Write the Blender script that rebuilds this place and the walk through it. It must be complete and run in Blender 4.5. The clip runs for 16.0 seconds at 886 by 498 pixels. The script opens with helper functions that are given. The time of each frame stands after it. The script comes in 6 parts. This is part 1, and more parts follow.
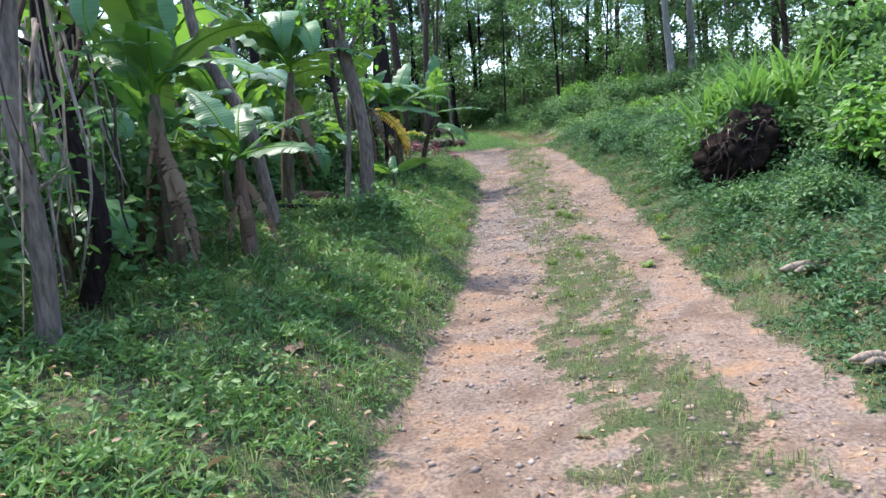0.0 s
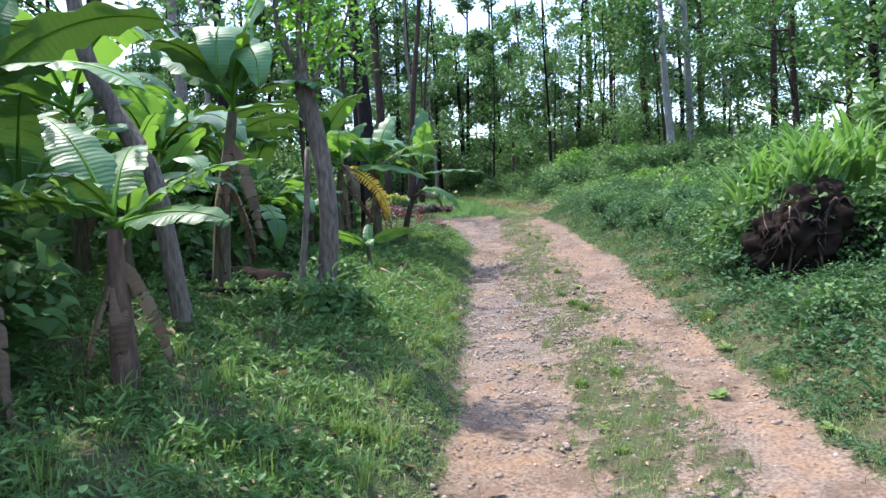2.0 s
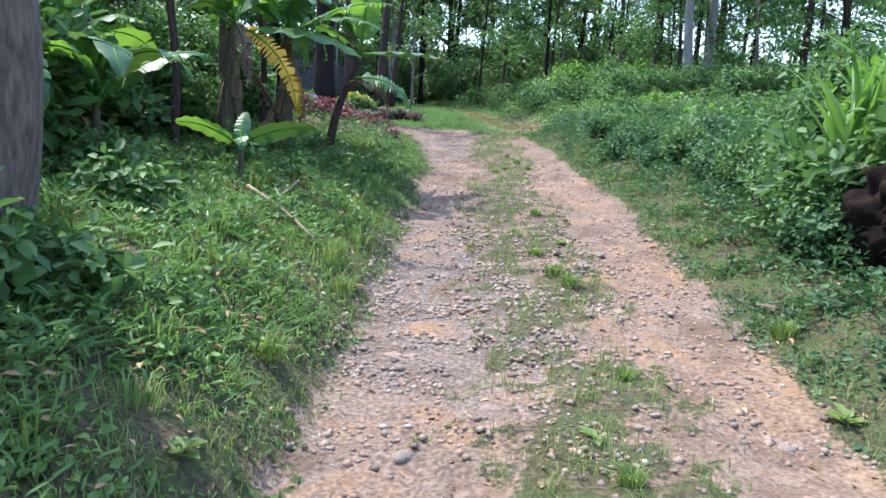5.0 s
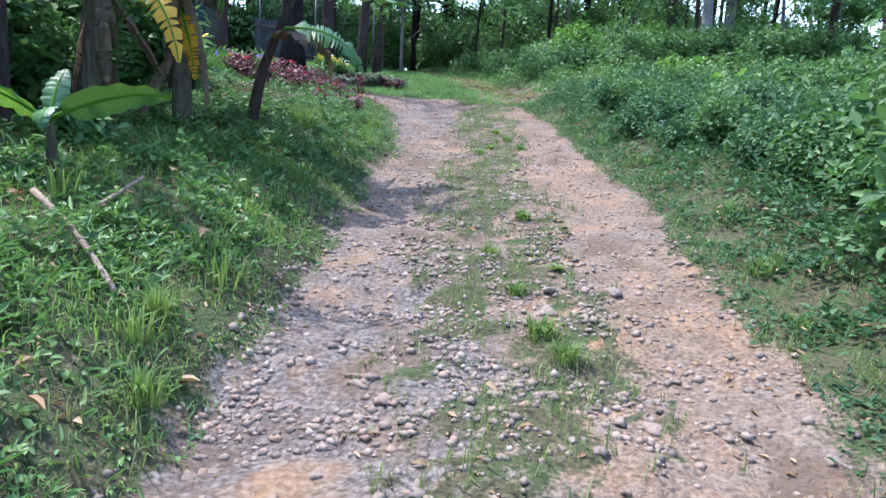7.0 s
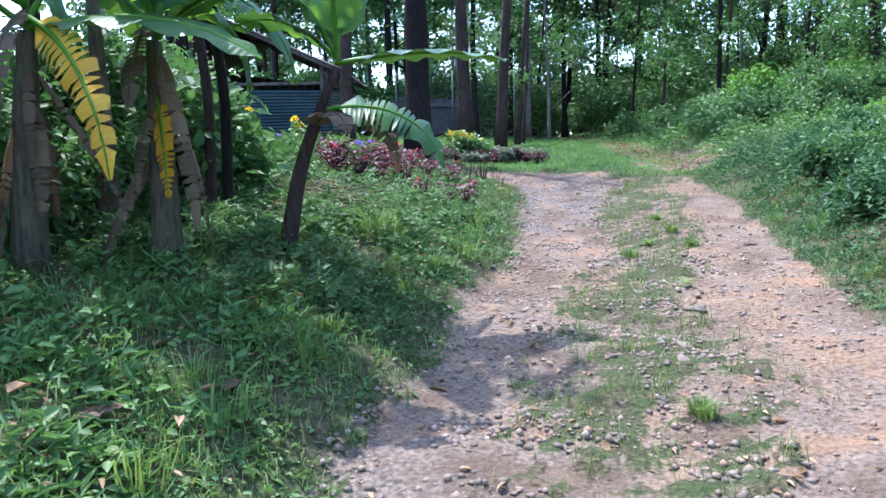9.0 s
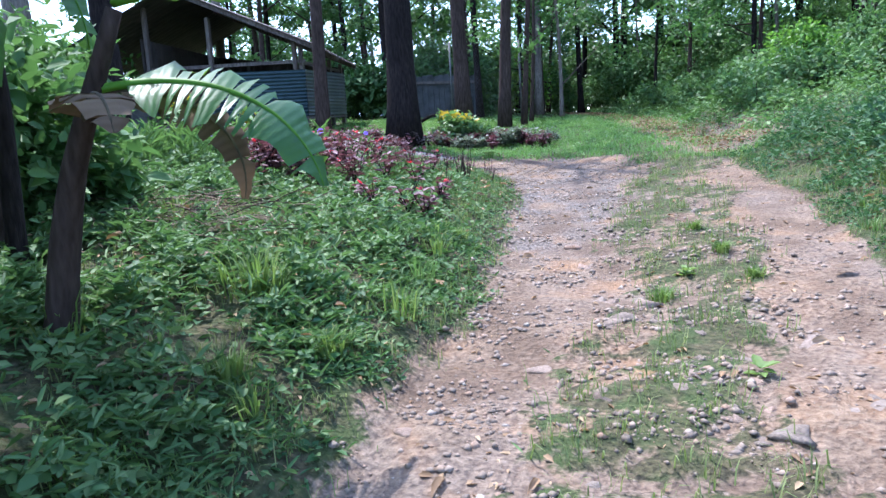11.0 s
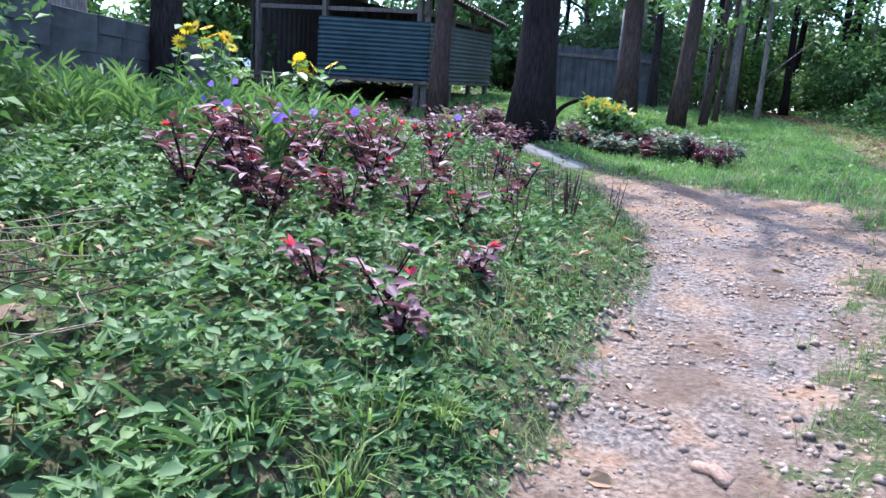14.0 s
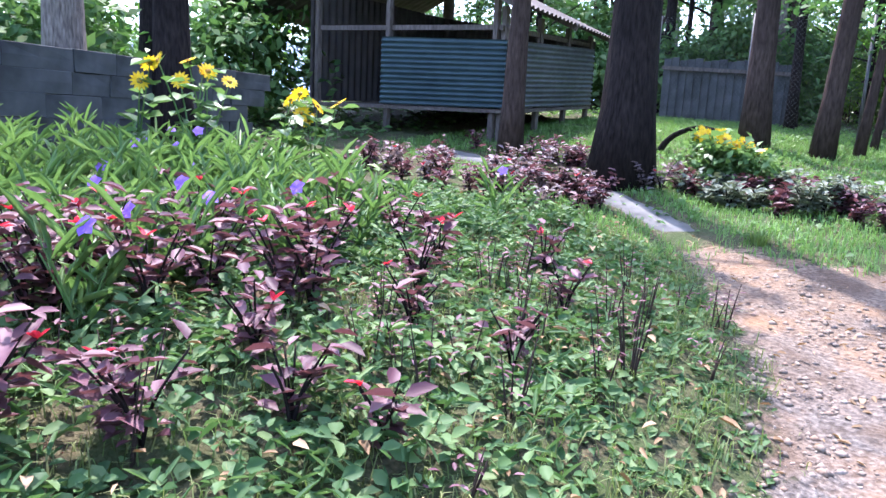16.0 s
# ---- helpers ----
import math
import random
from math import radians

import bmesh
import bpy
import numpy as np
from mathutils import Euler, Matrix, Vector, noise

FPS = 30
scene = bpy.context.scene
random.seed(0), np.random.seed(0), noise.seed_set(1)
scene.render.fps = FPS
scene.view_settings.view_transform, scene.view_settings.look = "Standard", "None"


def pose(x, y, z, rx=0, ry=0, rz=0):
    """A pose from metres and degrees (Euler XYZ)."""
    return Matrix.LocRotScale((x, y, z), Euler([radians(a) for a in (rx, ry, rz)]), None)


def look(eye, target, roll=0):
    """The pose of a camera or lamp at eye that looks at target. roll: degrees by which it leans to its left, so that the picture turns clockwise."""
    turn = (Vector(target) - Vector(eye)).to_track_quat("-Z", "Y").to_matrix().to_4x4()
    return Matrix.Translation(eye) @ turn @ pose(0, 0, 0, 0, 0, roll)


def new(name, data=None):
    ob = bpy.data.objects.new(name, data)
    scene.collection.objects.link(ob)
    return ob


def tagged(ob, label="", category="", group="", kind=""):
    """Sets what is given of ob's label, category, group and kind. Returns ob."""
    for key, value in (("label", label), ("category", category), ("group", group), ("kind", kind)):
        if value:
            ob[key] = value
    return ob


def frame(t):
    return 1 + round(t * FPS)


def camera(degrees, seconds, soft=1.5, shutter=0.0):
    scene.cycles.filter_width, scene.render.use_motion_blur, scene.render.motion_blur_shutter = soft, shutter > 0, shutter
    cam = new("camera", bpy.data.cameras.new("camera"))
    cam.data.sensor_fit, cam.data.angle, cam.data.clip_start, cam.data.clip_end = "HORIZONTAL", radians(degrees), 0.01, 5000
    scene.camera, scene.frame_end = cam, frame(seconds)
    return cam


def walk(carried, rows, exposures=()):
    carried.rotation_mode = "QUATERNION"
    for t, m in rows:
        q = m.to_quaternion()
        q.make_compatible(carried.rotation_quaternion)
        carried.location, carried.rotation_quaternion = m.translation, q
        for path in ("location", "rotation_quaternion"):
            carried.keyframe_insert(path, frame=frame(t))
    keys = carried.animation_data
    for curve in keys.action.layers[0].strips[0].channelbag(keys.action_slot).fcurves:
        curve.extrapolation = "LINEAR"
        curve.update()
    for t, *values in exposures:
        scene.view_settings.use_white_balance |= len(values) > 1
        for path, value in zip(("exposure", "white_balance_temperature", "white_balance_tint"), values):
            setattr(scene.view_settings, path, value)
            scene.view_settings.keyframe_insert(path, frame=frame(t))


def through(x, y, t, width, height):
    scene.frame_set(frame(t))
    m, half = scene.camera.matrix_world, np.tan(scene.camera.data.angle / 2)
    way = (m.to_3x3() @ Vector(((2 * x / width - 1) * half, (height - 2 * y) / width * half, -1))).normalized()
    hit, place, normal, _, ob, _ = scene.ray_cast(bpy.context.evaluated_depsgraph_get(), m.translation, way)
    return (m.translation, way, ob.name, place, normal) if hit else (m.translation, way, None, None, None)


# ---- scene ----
cam = camera(63.9, 16.0)
PATH = [
    (0, (0.014, -0.001, 1.490), (-0.163, 1.974, 1.228), -5.6),
    (0.5, (-0.023, 0.615, 1.538), (-0.124, 2.604, 1.357), -3.4),
    (1, (-0.135, 1.211, 1.581), (-0.220, 3.205, 1.452), -1.2),
    (1.5, (-0.198, 1.794, 1.609), (-0.310, 3.788, 1.505), -3.0),
    (2, (-0.233, 2.372, 1.583), (-0.341, 4.367, 1.494), -3.5),
    (2.5, (-0.234, 2.967, 1.560), (-0.348, 4.963, 1.489), -3.3),
    (3, (-0.179, 3.544, 1.526), (-0.358, 5.532, 1.398), -4.3),
    (3.5, (-0.128, 4.183, 1.515), (-0.321, 6.163, 1.304), -2.7),
    (4, (0.030, 4.834, 1.501), (-0.096, 6.815, 1.260), -0.1),
    (4.2, (0.068, 5.088, 1.455), (-0.034, 7.069, 1.198), 1.2),
    (6.3, (0.382, 7.492, 1.439), (0.347, 9.455, 1.058), 2.8),
    (6.5, (0.424, 7.731, 1.449), (0.387, 9.696, 1.077), 2.7),
    (7, (0.528, 8.361, 1.470), (0.469, 10.319, 1.065), 2.8),
    (7.5, (0.660, 9.009, 1.530), (0.457, 10.961, 1.148), 0.6),
    (8, (0.728, 9.645, 1.571), (0.390, 11.590, 1.246), -1.6),
    (8.5, (0.739, 10.289, 1.617), (0.320, 12.223, 1.325), -2.1),
    (9, (0.711, 10.952, 1.686), (0.184, 12.868, 1.456), -1.5),
    (9.2, (0.707, 11.210, 1.718), (0.164, 13.122, 1.500), -0.8),
    (11.3, (0.659, 13.569, 1.826), (0.066, 15.456, 1.530), -3.8),
    (11.5, (0.698, 13.784, 1.852), (0.113, 15.671, 1.536), -1.5),
    (12, (0.717, 14.303, 1.898), (0.123, 16.178, 1.532), 2.3),
    (12.5, (0.673, 14.830, 1.949), (-0.022, 16.660, 1.543), 2.1),
    (13, (0.550, 15.358, 2.013), (-0.217, 17.161, 1.611), 2.4),
    (13.5, (0.423, 15.887, 2.051), (-0.421, 17.659, 1.665), 3.4),
    (14, (0.276, 16.387, 2.106), (-0.708, 18.087, 1.730), 4.1),
    (14.5, (0.108, 16.910, 2.167), (-0.967, 18.554, 1.787), 4.3),
    (15, (-0.009, 17.421, 2.245), (-1.218, 18.974, 1.888), 3.6),
    (15.5, (-0.134, 17.953, 2.333), (-1.391, 19.467, 1.978), 2.4),
    (16, (-0.261, 18.481, 2.418), (-1.530, 19.985, 2.061), 2.9),
]
EXPOSURES = [(0.0, 2.03, 6150, 13), (4.2, 2.16, 6150, 13), (6.3, 2.03, 5600, 12), (9.2, 2.2, 5480, 13), (13.0, 2.22, 5450, 15), (14.5, 2.42, 5650, 17), (16.0, 2.7, 5850, 21)]
walk(cam, [(t, look(eye, target, roll)) for t, eye, target, roll in PATH], EXPOSURES)

# world, sun and exposure
SUN_ELEVATION, SUN_TURN = radians(64), radians(-52)
world = bpy.data.worlds.new("sky")
scene.world = world
world.use_nodes = True
wn = world.node_tree.nodes
sky = wn.new("ShaderNodeTexSky")
sky.sky_type = "NISHITA"
sky.sun_disc = False
sky.sun_elevation, sky.sun_rotation = SUN_ELEVATION, SUN_TURN
sky.air_density, sky.dust_density = 1.0, 1.5
wn["Background"].inputs["Strength"].default_value = 0.15
world.node_tree.links.new(sky.outputs[0], wn["Background"].inputs[0])
sun_data = bpy.data.lights.new("sun", "SUN")
sun_data.energy, sun_data.angle, sun_data.color = 1.95, radians(0.6), (1.0, 0.93, 0.84)
sun = new("sun", sun_data)
sun.matrix_world = look((math.sin(SUN_TURN) * math.cos(SUN_ELEVATION), math.cos(SUN_TURN) * math.cos(SUN_ELEVATION), math.sin(SUN_ELEVATION)), (0, 0, 0))


# ---- materials ----
def material(name):
    m = bpy.data.materials.new(name)
    m.use_nodes = True
    return m, m.node_tree.nodes, m.node_tree.links, m.node_tree.nodes["Principled BSDF"]


def noise_node(nodes, links, scale, detail=6, coord=None):
    n = nodes.new("ShaderNodeTexNoise")
    n.inputs["Scale"].default_value, n.inputs["Detail"].default_value = scale, detail
    if coord is not None:
        links.new(coord, n.inputs["Vector"])
    return n


def ramp(nodes, links, value, stops):
    r = nodes.new("ShaderNodeValToRGB")
    r.color_ramp.elements[0].position, r.color_ramp.elements[0].color = stops[0][0], (*stops[0][1], 1)
    r.color_ramp.elements[1].position, r.color_ramp.elements[1].color = stops[-1][0], (*stops[-1][1], 1)
    for p, c in stops[1:-1]:
        r.color_ramp.elements.new(p).color = (*c, 1)
    links.new(value, r.inputs[0])
    return r.outputs[0]


def mixed(nodes, links, fac, a, b, blend="MIX"):
    m = nodes.new("ShaderNodeMix")
    m.data_type, m.blend_type = "RGBA", blend
    for socket, v in ((m.inputs[0], fac), (m.inputs[6], a), (m.inputs[7], b)):
        if hasattr(v, "is_output"):
            links.new(v, socket)
        else:
            socket.default_value = v if isinstance(v, (int, float)) else (*v, 1)
    return m.outputs[2]


def bump(nodes, links, height, bsdf, strength=0.4, distance=0.02):
    b = nodes.new("ShaderNodeBump")
    b.inputs["Strength"].default_value, b.inputs["Distance"].default_value = strength, distance
    links.new(height, b.inputs["Height"])
    links.new(b.outputs[0], bsdf.inputs["Normal"])


def leaf_material(name, dark, mid, light, through=0.35, rough=0.5, veins=False, edge=None, glow=None):
    """Foliage: each leaf its own tone, gloss on top, light coming through it."""
    m, n, l, p = material(name)
    geo = n.new("ShaderNodeNewGeometry")
    col = ramp(n, l, geo.outputs["Random Per Island"], [(0.0, dark), (0.5, mid), (1.0, light)])
    pos = n.new("ShaderNodeTexCoord").outputs["Object"]
    patch = noise_node(n, l, 0.9, 3, pos)
    col = mixed(n, l, ramp(n, l, patch.outputs["Fac"], [(0.35, (0, 0, 0)), (0.7, (0.45, 0.45, 0.45))]), col, light)
    if veins:
        at = n.new("ShaderNodeAttribute")
        at.attribute_name = "leafco"
        w = n.new("ShaderNodeTexWave")
        w.bands_direction = "X"
        w.inputs["Scale"].default_value, w.inputs["Distortion"].default_value = 9.0, 1.2
        l.new(at.outputs["Vector"], w.inputs["Vector"])
        col = mixed(n, l, ramp(n, l, w.outputs["Fac"], [(0.0, (0.0, 0.0, 0.0)), (1.0, (0.25, 0.25, 0.25))]), col, light)
        bump(n, l, w.outputs["Fac"], p, 0.25, 0.006)
        if edge:
            sep = n.new("ShaderNodeSeparateXYZ")
            l.new(at.outputs["Vector"], sep.inputs[0])
            rag = noise_node(n, l, 14, 4, pos)
            add = n.new("ShaderNodeMath")
            add.operation = "MULTIPLY"
            l.new(sep.outputs["Z"], add.inputs[0])
            l.new(rag.outputs["Fac"], add.inputs[1])
            col = mixed(n, l, ramp(n, l, add.outputs[0], [(0.50, (0, 0, 0)), (0.62, (1, 1, 1))]), col, edge)
    l.new(col, p.inputs["Base Color"])
    p.inputs["Roughness"].default_value = rough
    p.inputs["Specular IOR Level"].default_value = 0.32
    tr = n.new("ShaderNodeBsdfTranslucent")
    l.new(mixed(n, l, 0.45 if glow is None else 0.8, col, glow or (mid[0] * 2.0, mid[1] * 1.9, mid[2] * 1.1)), tr.inputs["Color"])
    mx = n.new("ShaderNodeMixShader")
    mx.inputs[0].default_value = through
    if veins:
        info = n.new("ShaderNodeObjectInfo")
        l.new(ramp(n, l, info.outputs["Random"], [(0.5, (through * 0.3,) * 3), (0.62, (through * 1.5,) * 3)]), mx.inputs[0])
    l.new(p.outputs[0], mx.inputs[1])
    l.new(tr.outputs[0], mx.inputs[2])
    l.new(mx.outputs[0], n["Material Output"].inputs["Surface"])
    return m


def bark_material(name, dark, light, scale=6.0, moss=None):
    m, n, l, p = material(name)
    pos = n.new("ShaderNodeTexCoord").outputs["Object"]
    mp = n.new("ShaderNodeMapping")
    mp.inputs["Scale"].default_value = (scale, scale, scale * 0.22)
    l.new(pos, mp.inputs["Vector"])
    fine = noise_node(n, l, 5.0, 8, mp.outputs[0])
    big = noise_node(n, l, 1.1, 3, pos)
    col = ramp(n, l, fine.outputs["Fac"], [(0.3, dark), (0.7, light)])
    col = mixed(n, l, ramp(n, l, big.outputs["Fac"], [(0.4, (0, 0, 0)), (0.65, (0.6, 0.6, 0.6))]), col, dark if moss is None else moss)
    l.new(col, p.inputs["Base Color"])
    p.inputs["Roughness"].default_value = 0.9
    bump(n, l, fine.outputs["Fac"], p, 0.7, 0.02)
    return m


def plain_material(name, a, b, scale=8.0, rough=0.8, metal=0.0, relief=0.3, each=False):
    m, n, l, p = material(name)
    pos = n.new("ShaderNodeTexCoord").outputs["Object"]
    t = noise_node(n, l, scale, 8, pos)
    t2 = noise_node(n, l, scale * 0.13, 3, pos)
    f = mixed(n, l, 0.45, t.outputs["Fac"], t2.outputs["Fac"])
    col = ramp(n, l, f, [(0.32, a), (0.68, b)])
    if each:
        info = n.new("ShaderNodeObjectInfo")
        col = mixed(n, l, 0.75, col, ramp(n, l, info.outputs["Random"], [(0.0, (0.62, 0.5, 0.44)), (0.4, (0.85, 0.8, 0.76)), (0.75, (1.1, 0.92, 0.82)), (1.0, (1.2, 0.85, 0.68))]), "MULTIPLY")
    l.new(col, p.inputs["Base Color"])
    p.inputs["Roughness"].default_value, p.inputs["Metallic"].default_value = rough, metal
    bump(n, l, t.outputs["Fac"], p, relief, 0.01)
    return m


def pebble_material(name):
    m, n, l, p = material(name)
    geo = n.new("ShaderNodeNewGeometry")
    pos = n.new("ShaderNodeTexCoord").outputs["Object"]
    t = noise_node(n, l, 60, 5, pos)
    col = ramp(n, l, geo.outputs["Random Per Island"], [(0.0, (0.09, 0.068, 0.055)), (0.35, (0.19, 0.145, 0.112)), (0.7, (0.29, 0.22, 0.165)), (0.9, (0.3, 0.17, 0.105)), (1.0, (0.41, 0.37, 0.32))])
    col = mixed(n, l, 0.35, col, ramp(n, l, t.outputs["Fac"], [(0.3, (0.14, 0.105, 0.08)), (0.7, (0.38, 0.3, 0.235))]))
    l.new(col, p.inputs["Base Color"])
    p.inputs["Roughness"].default_value = 0.85
    bump(n, l, t.outputs["Fac"], p, 0.4, 0.006)
    return m


def ground_material():
    """Earth, trodden pale in the ruts, dark and littered under the plants."""
    m, n, l, p = material("earth")
    pos = n.new("ShaderNodeTexCoord").outputs["Object"]
    at = n.new("ShaderNodeAttribute")
    at.attribute_name = "bare"
    fine = noise_node(n, l, 38, 9, pos)
    mid = noise_node(n, l, 5.5, 6, pos)
    big = noise_node(n, l, 0.8, 4, pos)
    rut = ramp(n, l, mid.outputs["Fac"], [(0.3, (0.1, 0.058, 0.033)), (0.42, (0.205, 0.118, 0.066)), (0.52, (0.13, 0.085, 0.055)), (0.6, (0.2, 0.133, 0.084)), (0.72, (0.275, 0.185, 0.117))])
    rut = mixed(n, l, ramp(n, l, big.outputs["Fac"], [(0.42, (0, 0, 0)), (0.62, (0.8, 0.8, 0.8))]), rut, (0.15, 0.124, 0.112))
    rut = mixed(n, l, 0.55, rut, ramp(n, l, fine.outputs["Fac"], [(0.35, (0.08, 0.057, 0.045)), (0.65, (0.32, 0.245, 0.18))]))
    # grey gravel tone, with the left rut's shade painted in
    grit_shade = n.new("ShaderNodeAttribute")
    grit_shade.attribute_name = "stony"
    rut = mixed(n, l, grit_shade.outputs["Fac"], rut, ramp(n, l, fine.outputs["Fac"], [(0.32, (0.05, 0.045, 0.042)), (0.5, (0.12, 0.108, 0.1)), (0.68, (0.24, 0.215, 0.195))]))
    damp = noise_node(n, l, 2.1, 5, pos)
    rut = mixed(n, l, ramp(n, l, damp.outputs["Fac"], [(0.5, (0, 0, 0)), (0.66, (0.75, 0.75, 0.75))]), rut, (0.105, 0.07, 0.048))
    rust = noise_node(n, l, 1.3, 4, damp.outputs["Color"])
    rut = mixed(n, l, ramp(n, l, rust.outputs["Fac"], [(0.52, (0, 0, 0)), (0.7, (0.6, 0.6, 0.6))]), rut, (0.31, 0.17, 0.08))
    soil = ramp(n, l, fine.outputs["Fac"], [(0.3, (0.03, 0.026, 0.018)), (0.55, (0.085, 0.075, 0.04)), (0.75, (0.16, 0.125, 0.08))])
    soil = mixed(n, l, ramp(n, l, mid.outputs["Fac"], [(0.4, (0, 0, 0)), (0.6, (0.7, 0.7, 0.7))]), soil, (0.045, 0.075, 0.022))
    vary = n.new("ShaderNodeMath")
    vary.operation = "ADD"
    half = n.new("ShaderNodeMath")
    half.operation = "MULTIPLY_ADD"
    l.new(fine.outputs["Fac"], half.inputs[0])
    half.inputs[1].default_value, half.inputs[2].default_value = 0.6, -0.3
    l.new(at.outputs["Fac"], vary.inputs[0])
    l.new(half.outputs[0], vary.inputs[1])
    l.new(mixed(n, l, ramp(n, l, vary.outputs[0], [(0.38, (0, 0, 0)), (0.6, (1, 1, 1))]), soil, rut), p.inputs["Base Color"])
    p.inputs["Roughness"].default_value = 0.95
    p.inputs["Specular IOR Level"].default_value = 0.2
    v = n.new("ShaderNodeTexVoronoi")
    v.inputs["Scale"].default_value = 30
    l.new(pos, v.inputs["Vector"])
    clod = noise_node(n, l, 13, 5, pos)
    bump(n, l, mixed(n, l, 0.45, mixed(n, l, 0.15, fine.outputs["Fac"], v.outputs["Distance"]), clod.outputs["Fac"]), p, 0.95, 0.055)
    return m


EARTH = ground_material()
COVER = leaf_material("groundcover_leaf", (0.036, 0.098, 0.03), (0.082, 0.185, 0.05), (0.175, 0.275, 0.085), 0.3, 0.52)
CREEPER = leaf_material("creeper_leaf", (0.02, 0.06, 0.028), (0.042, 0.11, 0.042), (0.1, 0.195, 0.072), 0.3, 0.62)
COVER_PALE = leaf_material("garden_weed_leaf", (0.03, 0.085, 0.03), (0.07, 0.155, 0.05), (0.16, 0.24, 0.09), 0.3, 0.6)
GRASS = leaf_material("grass_blade", (0.06, 0.13, 0.03), (0.12, 0.21, 0.05), (0.24, 0.29, 0.10), 0.35, 0.6)
DRY_GRASS = leaf_material("worn_grass_blade", (0.065, 0.115, 0.03), (0.12, 0.19, 0.055), (0.25, 0.26, 0.11), 0.3, 0.7)
VERGE = leaf_material("verge_grass_blade", (0.06, 0.15, 0.03), (0.13, 0.25, 0.05), (0.25, 0.36, 0.1), 0.4, 0.55)
LAWN = leaf_material("lawn_blade", (0.06, 0.155, 0.035), (0.115, 0.245, 0.06), (0.2, 0.33, 0.1), 0.38, 0.55)
SHRUB = leaf_material("shrub_leaf", (0.03, 0.08, 0.028), (0.065, 0.15, 0.046), (0.15, 0.25, 0.08), 0.32, 0.58)
SHRUB_BRIGHT = leaf_material("bright_shrub_leaf", (0.045, 0.13, 0.025), (0.09, 0.22, 0.035), (0.19, 0.33, 0.06), 0.4, 0.42)
CANOPY = leaf_material("tree_leaf", (0.025, 0.075, 0.03), (0.055, 0.14, 0.045), (0.12, 0.22, 0.06), 0.35, 0.5)
PALM_GRASS = leaf_material("palm_grass_blade", (0.05, 0.13, 0.03), (0.1, 0.22, 0.045), (0.2, 0.33, 0.08), 0.4, 0.5)
SPROUT = leaf_material("sprout_leaf", (0.05, 0.15, 0.015), (0.10, 0.25, 0.025), (0.2, 0.38, 0.05), 0.45, 0.45)
BANANA = leaf_material("banana_leaf", (0.03, 0.095, 0.042), (0.048, 0.13, 0.05), (0.08, 0.18, 0.065), 0.26, 0.4, True, None, (0.24, 0.46, 0.04))
BANANA_YELLOW = leaf_material("yellow_banana_leaf", (0.5, 0.25, 0.015), (0.6, 0.31, 0.015), (0.62, 0.38, 0.04), 0.4, 0.5, True, (0.16, 0.08, 0.03))
BANANA_DEAD = leaf_material("dead_banana_leaf", (0.055, 0.033, 0.02), (0.11, 0.07, 0.045), (0.19, 0.13, 0.085), 0.12, 0.85, True, (0.06, 0.035, 0.02))
LITTER = leaf_material("dry_leaf", (0.12, 0.07, 0.035), (0.24, 0.14, 0.07), (0.42, 0.3, 0.18), 0.12, 0.7)
MAROON = leaf_material("maroon_leaf", (0.048, 0.018, 0.03), (0.12, 0.042, 0.062), (0.23, 0.12, 0.145), 0.25, 0.52)
DAISY_EYE = plain_material("daisy_eye", (0.2, 0.09, 0.01), (0.45, 0.24, 0.02), 60, 0.8, 0, 0.3)
SCARLET = leaf_material("scarlet_leaf", (0.45, 0.015, 0.05), (0.6, 0.025, 0.06), (0.7, 0.06, 0.12), 0.3, 0.4)
PURPLE = leaf_material("purple_petal", (0.28, 0.12, 0.7), (0.36, 0.18, 0.78), (0.45, 0.26, 0.85), 0.3, 0.5)
MAUVE = leaf_material("mauve_leaf", (0.08, 0.06, 0.075), (0.16, 0.12, 0.14), (0.3, 0.24, 0.27), 0.25, 0.5)
GREY_LEAF = leaf_material("grey_green_leaf", (0.07, 0.1, 0.07), (0.13, 0.17, 0.12), (0.27, 0.29, 0.24), 0.25, 0.6)
YELLOW = leaf_material("yellow_petal", (0.7, 0.42, 0.01), (0.8, 0.52, 0.015), (0.85, 0.6, 0.03), 0.3, 0.5)
STRAP = leaf_material("strap_leaf", (0.055, 0.125, 0.035), (0.10, 0.20, 0.06), (0.19, 0.29, 0.11), 0.35, 0.4)
BARK_GREY = bark_material("grey_bark", (0.075, 0.058, 0.05), (0.29, 0.24, 0.205), 8)
BARK_POLLARD = bark_material("brown_grey_bark", (0.045, 0.034, 0.028), (0.2, 0.155, 0.125), 8, (0.06, 0.045, 0.036))
BARK_DARK = bark_material("dark_bark", (0.008, 0.006, 0.006), (0.035, 0.026, 0.024), 7)
BARK_BROWN = bark_material("brown_bark", (0.028, 0.019, 0.016), (0.09, 0.062, 0.052), 6)
BARK_PALE = bark_material("pale_bark", (0.15, 0.14, 0.125), (0.34, 0.33, 0.30), 5)
STEM = bark_material("banana_stem", (0.03, 0.022, 0.016), (0.13, 0.11, 0.06), 7, (0.07, 0.05, 0.035))
STEM_RED = bark_material("dry_banana_stem", (0.05, 0.03, 0.022), (0.17, 0.10, 0.075), 7, (0.05, 0.03, 0.022))
STONE = plain_material("river_stone", (0.13, 0.105, 0.088), (0.31, 0.26, 0.215), 14, 0.85, 0, 0.6, True)
PEBBLE = pebble_material("gravel")
CHAR = plain_material("rotten_wood", (0.002, 0.0018, 0.0018), (0.03, 0.02, 0.014), 9, 0.95, 0, 0.9)
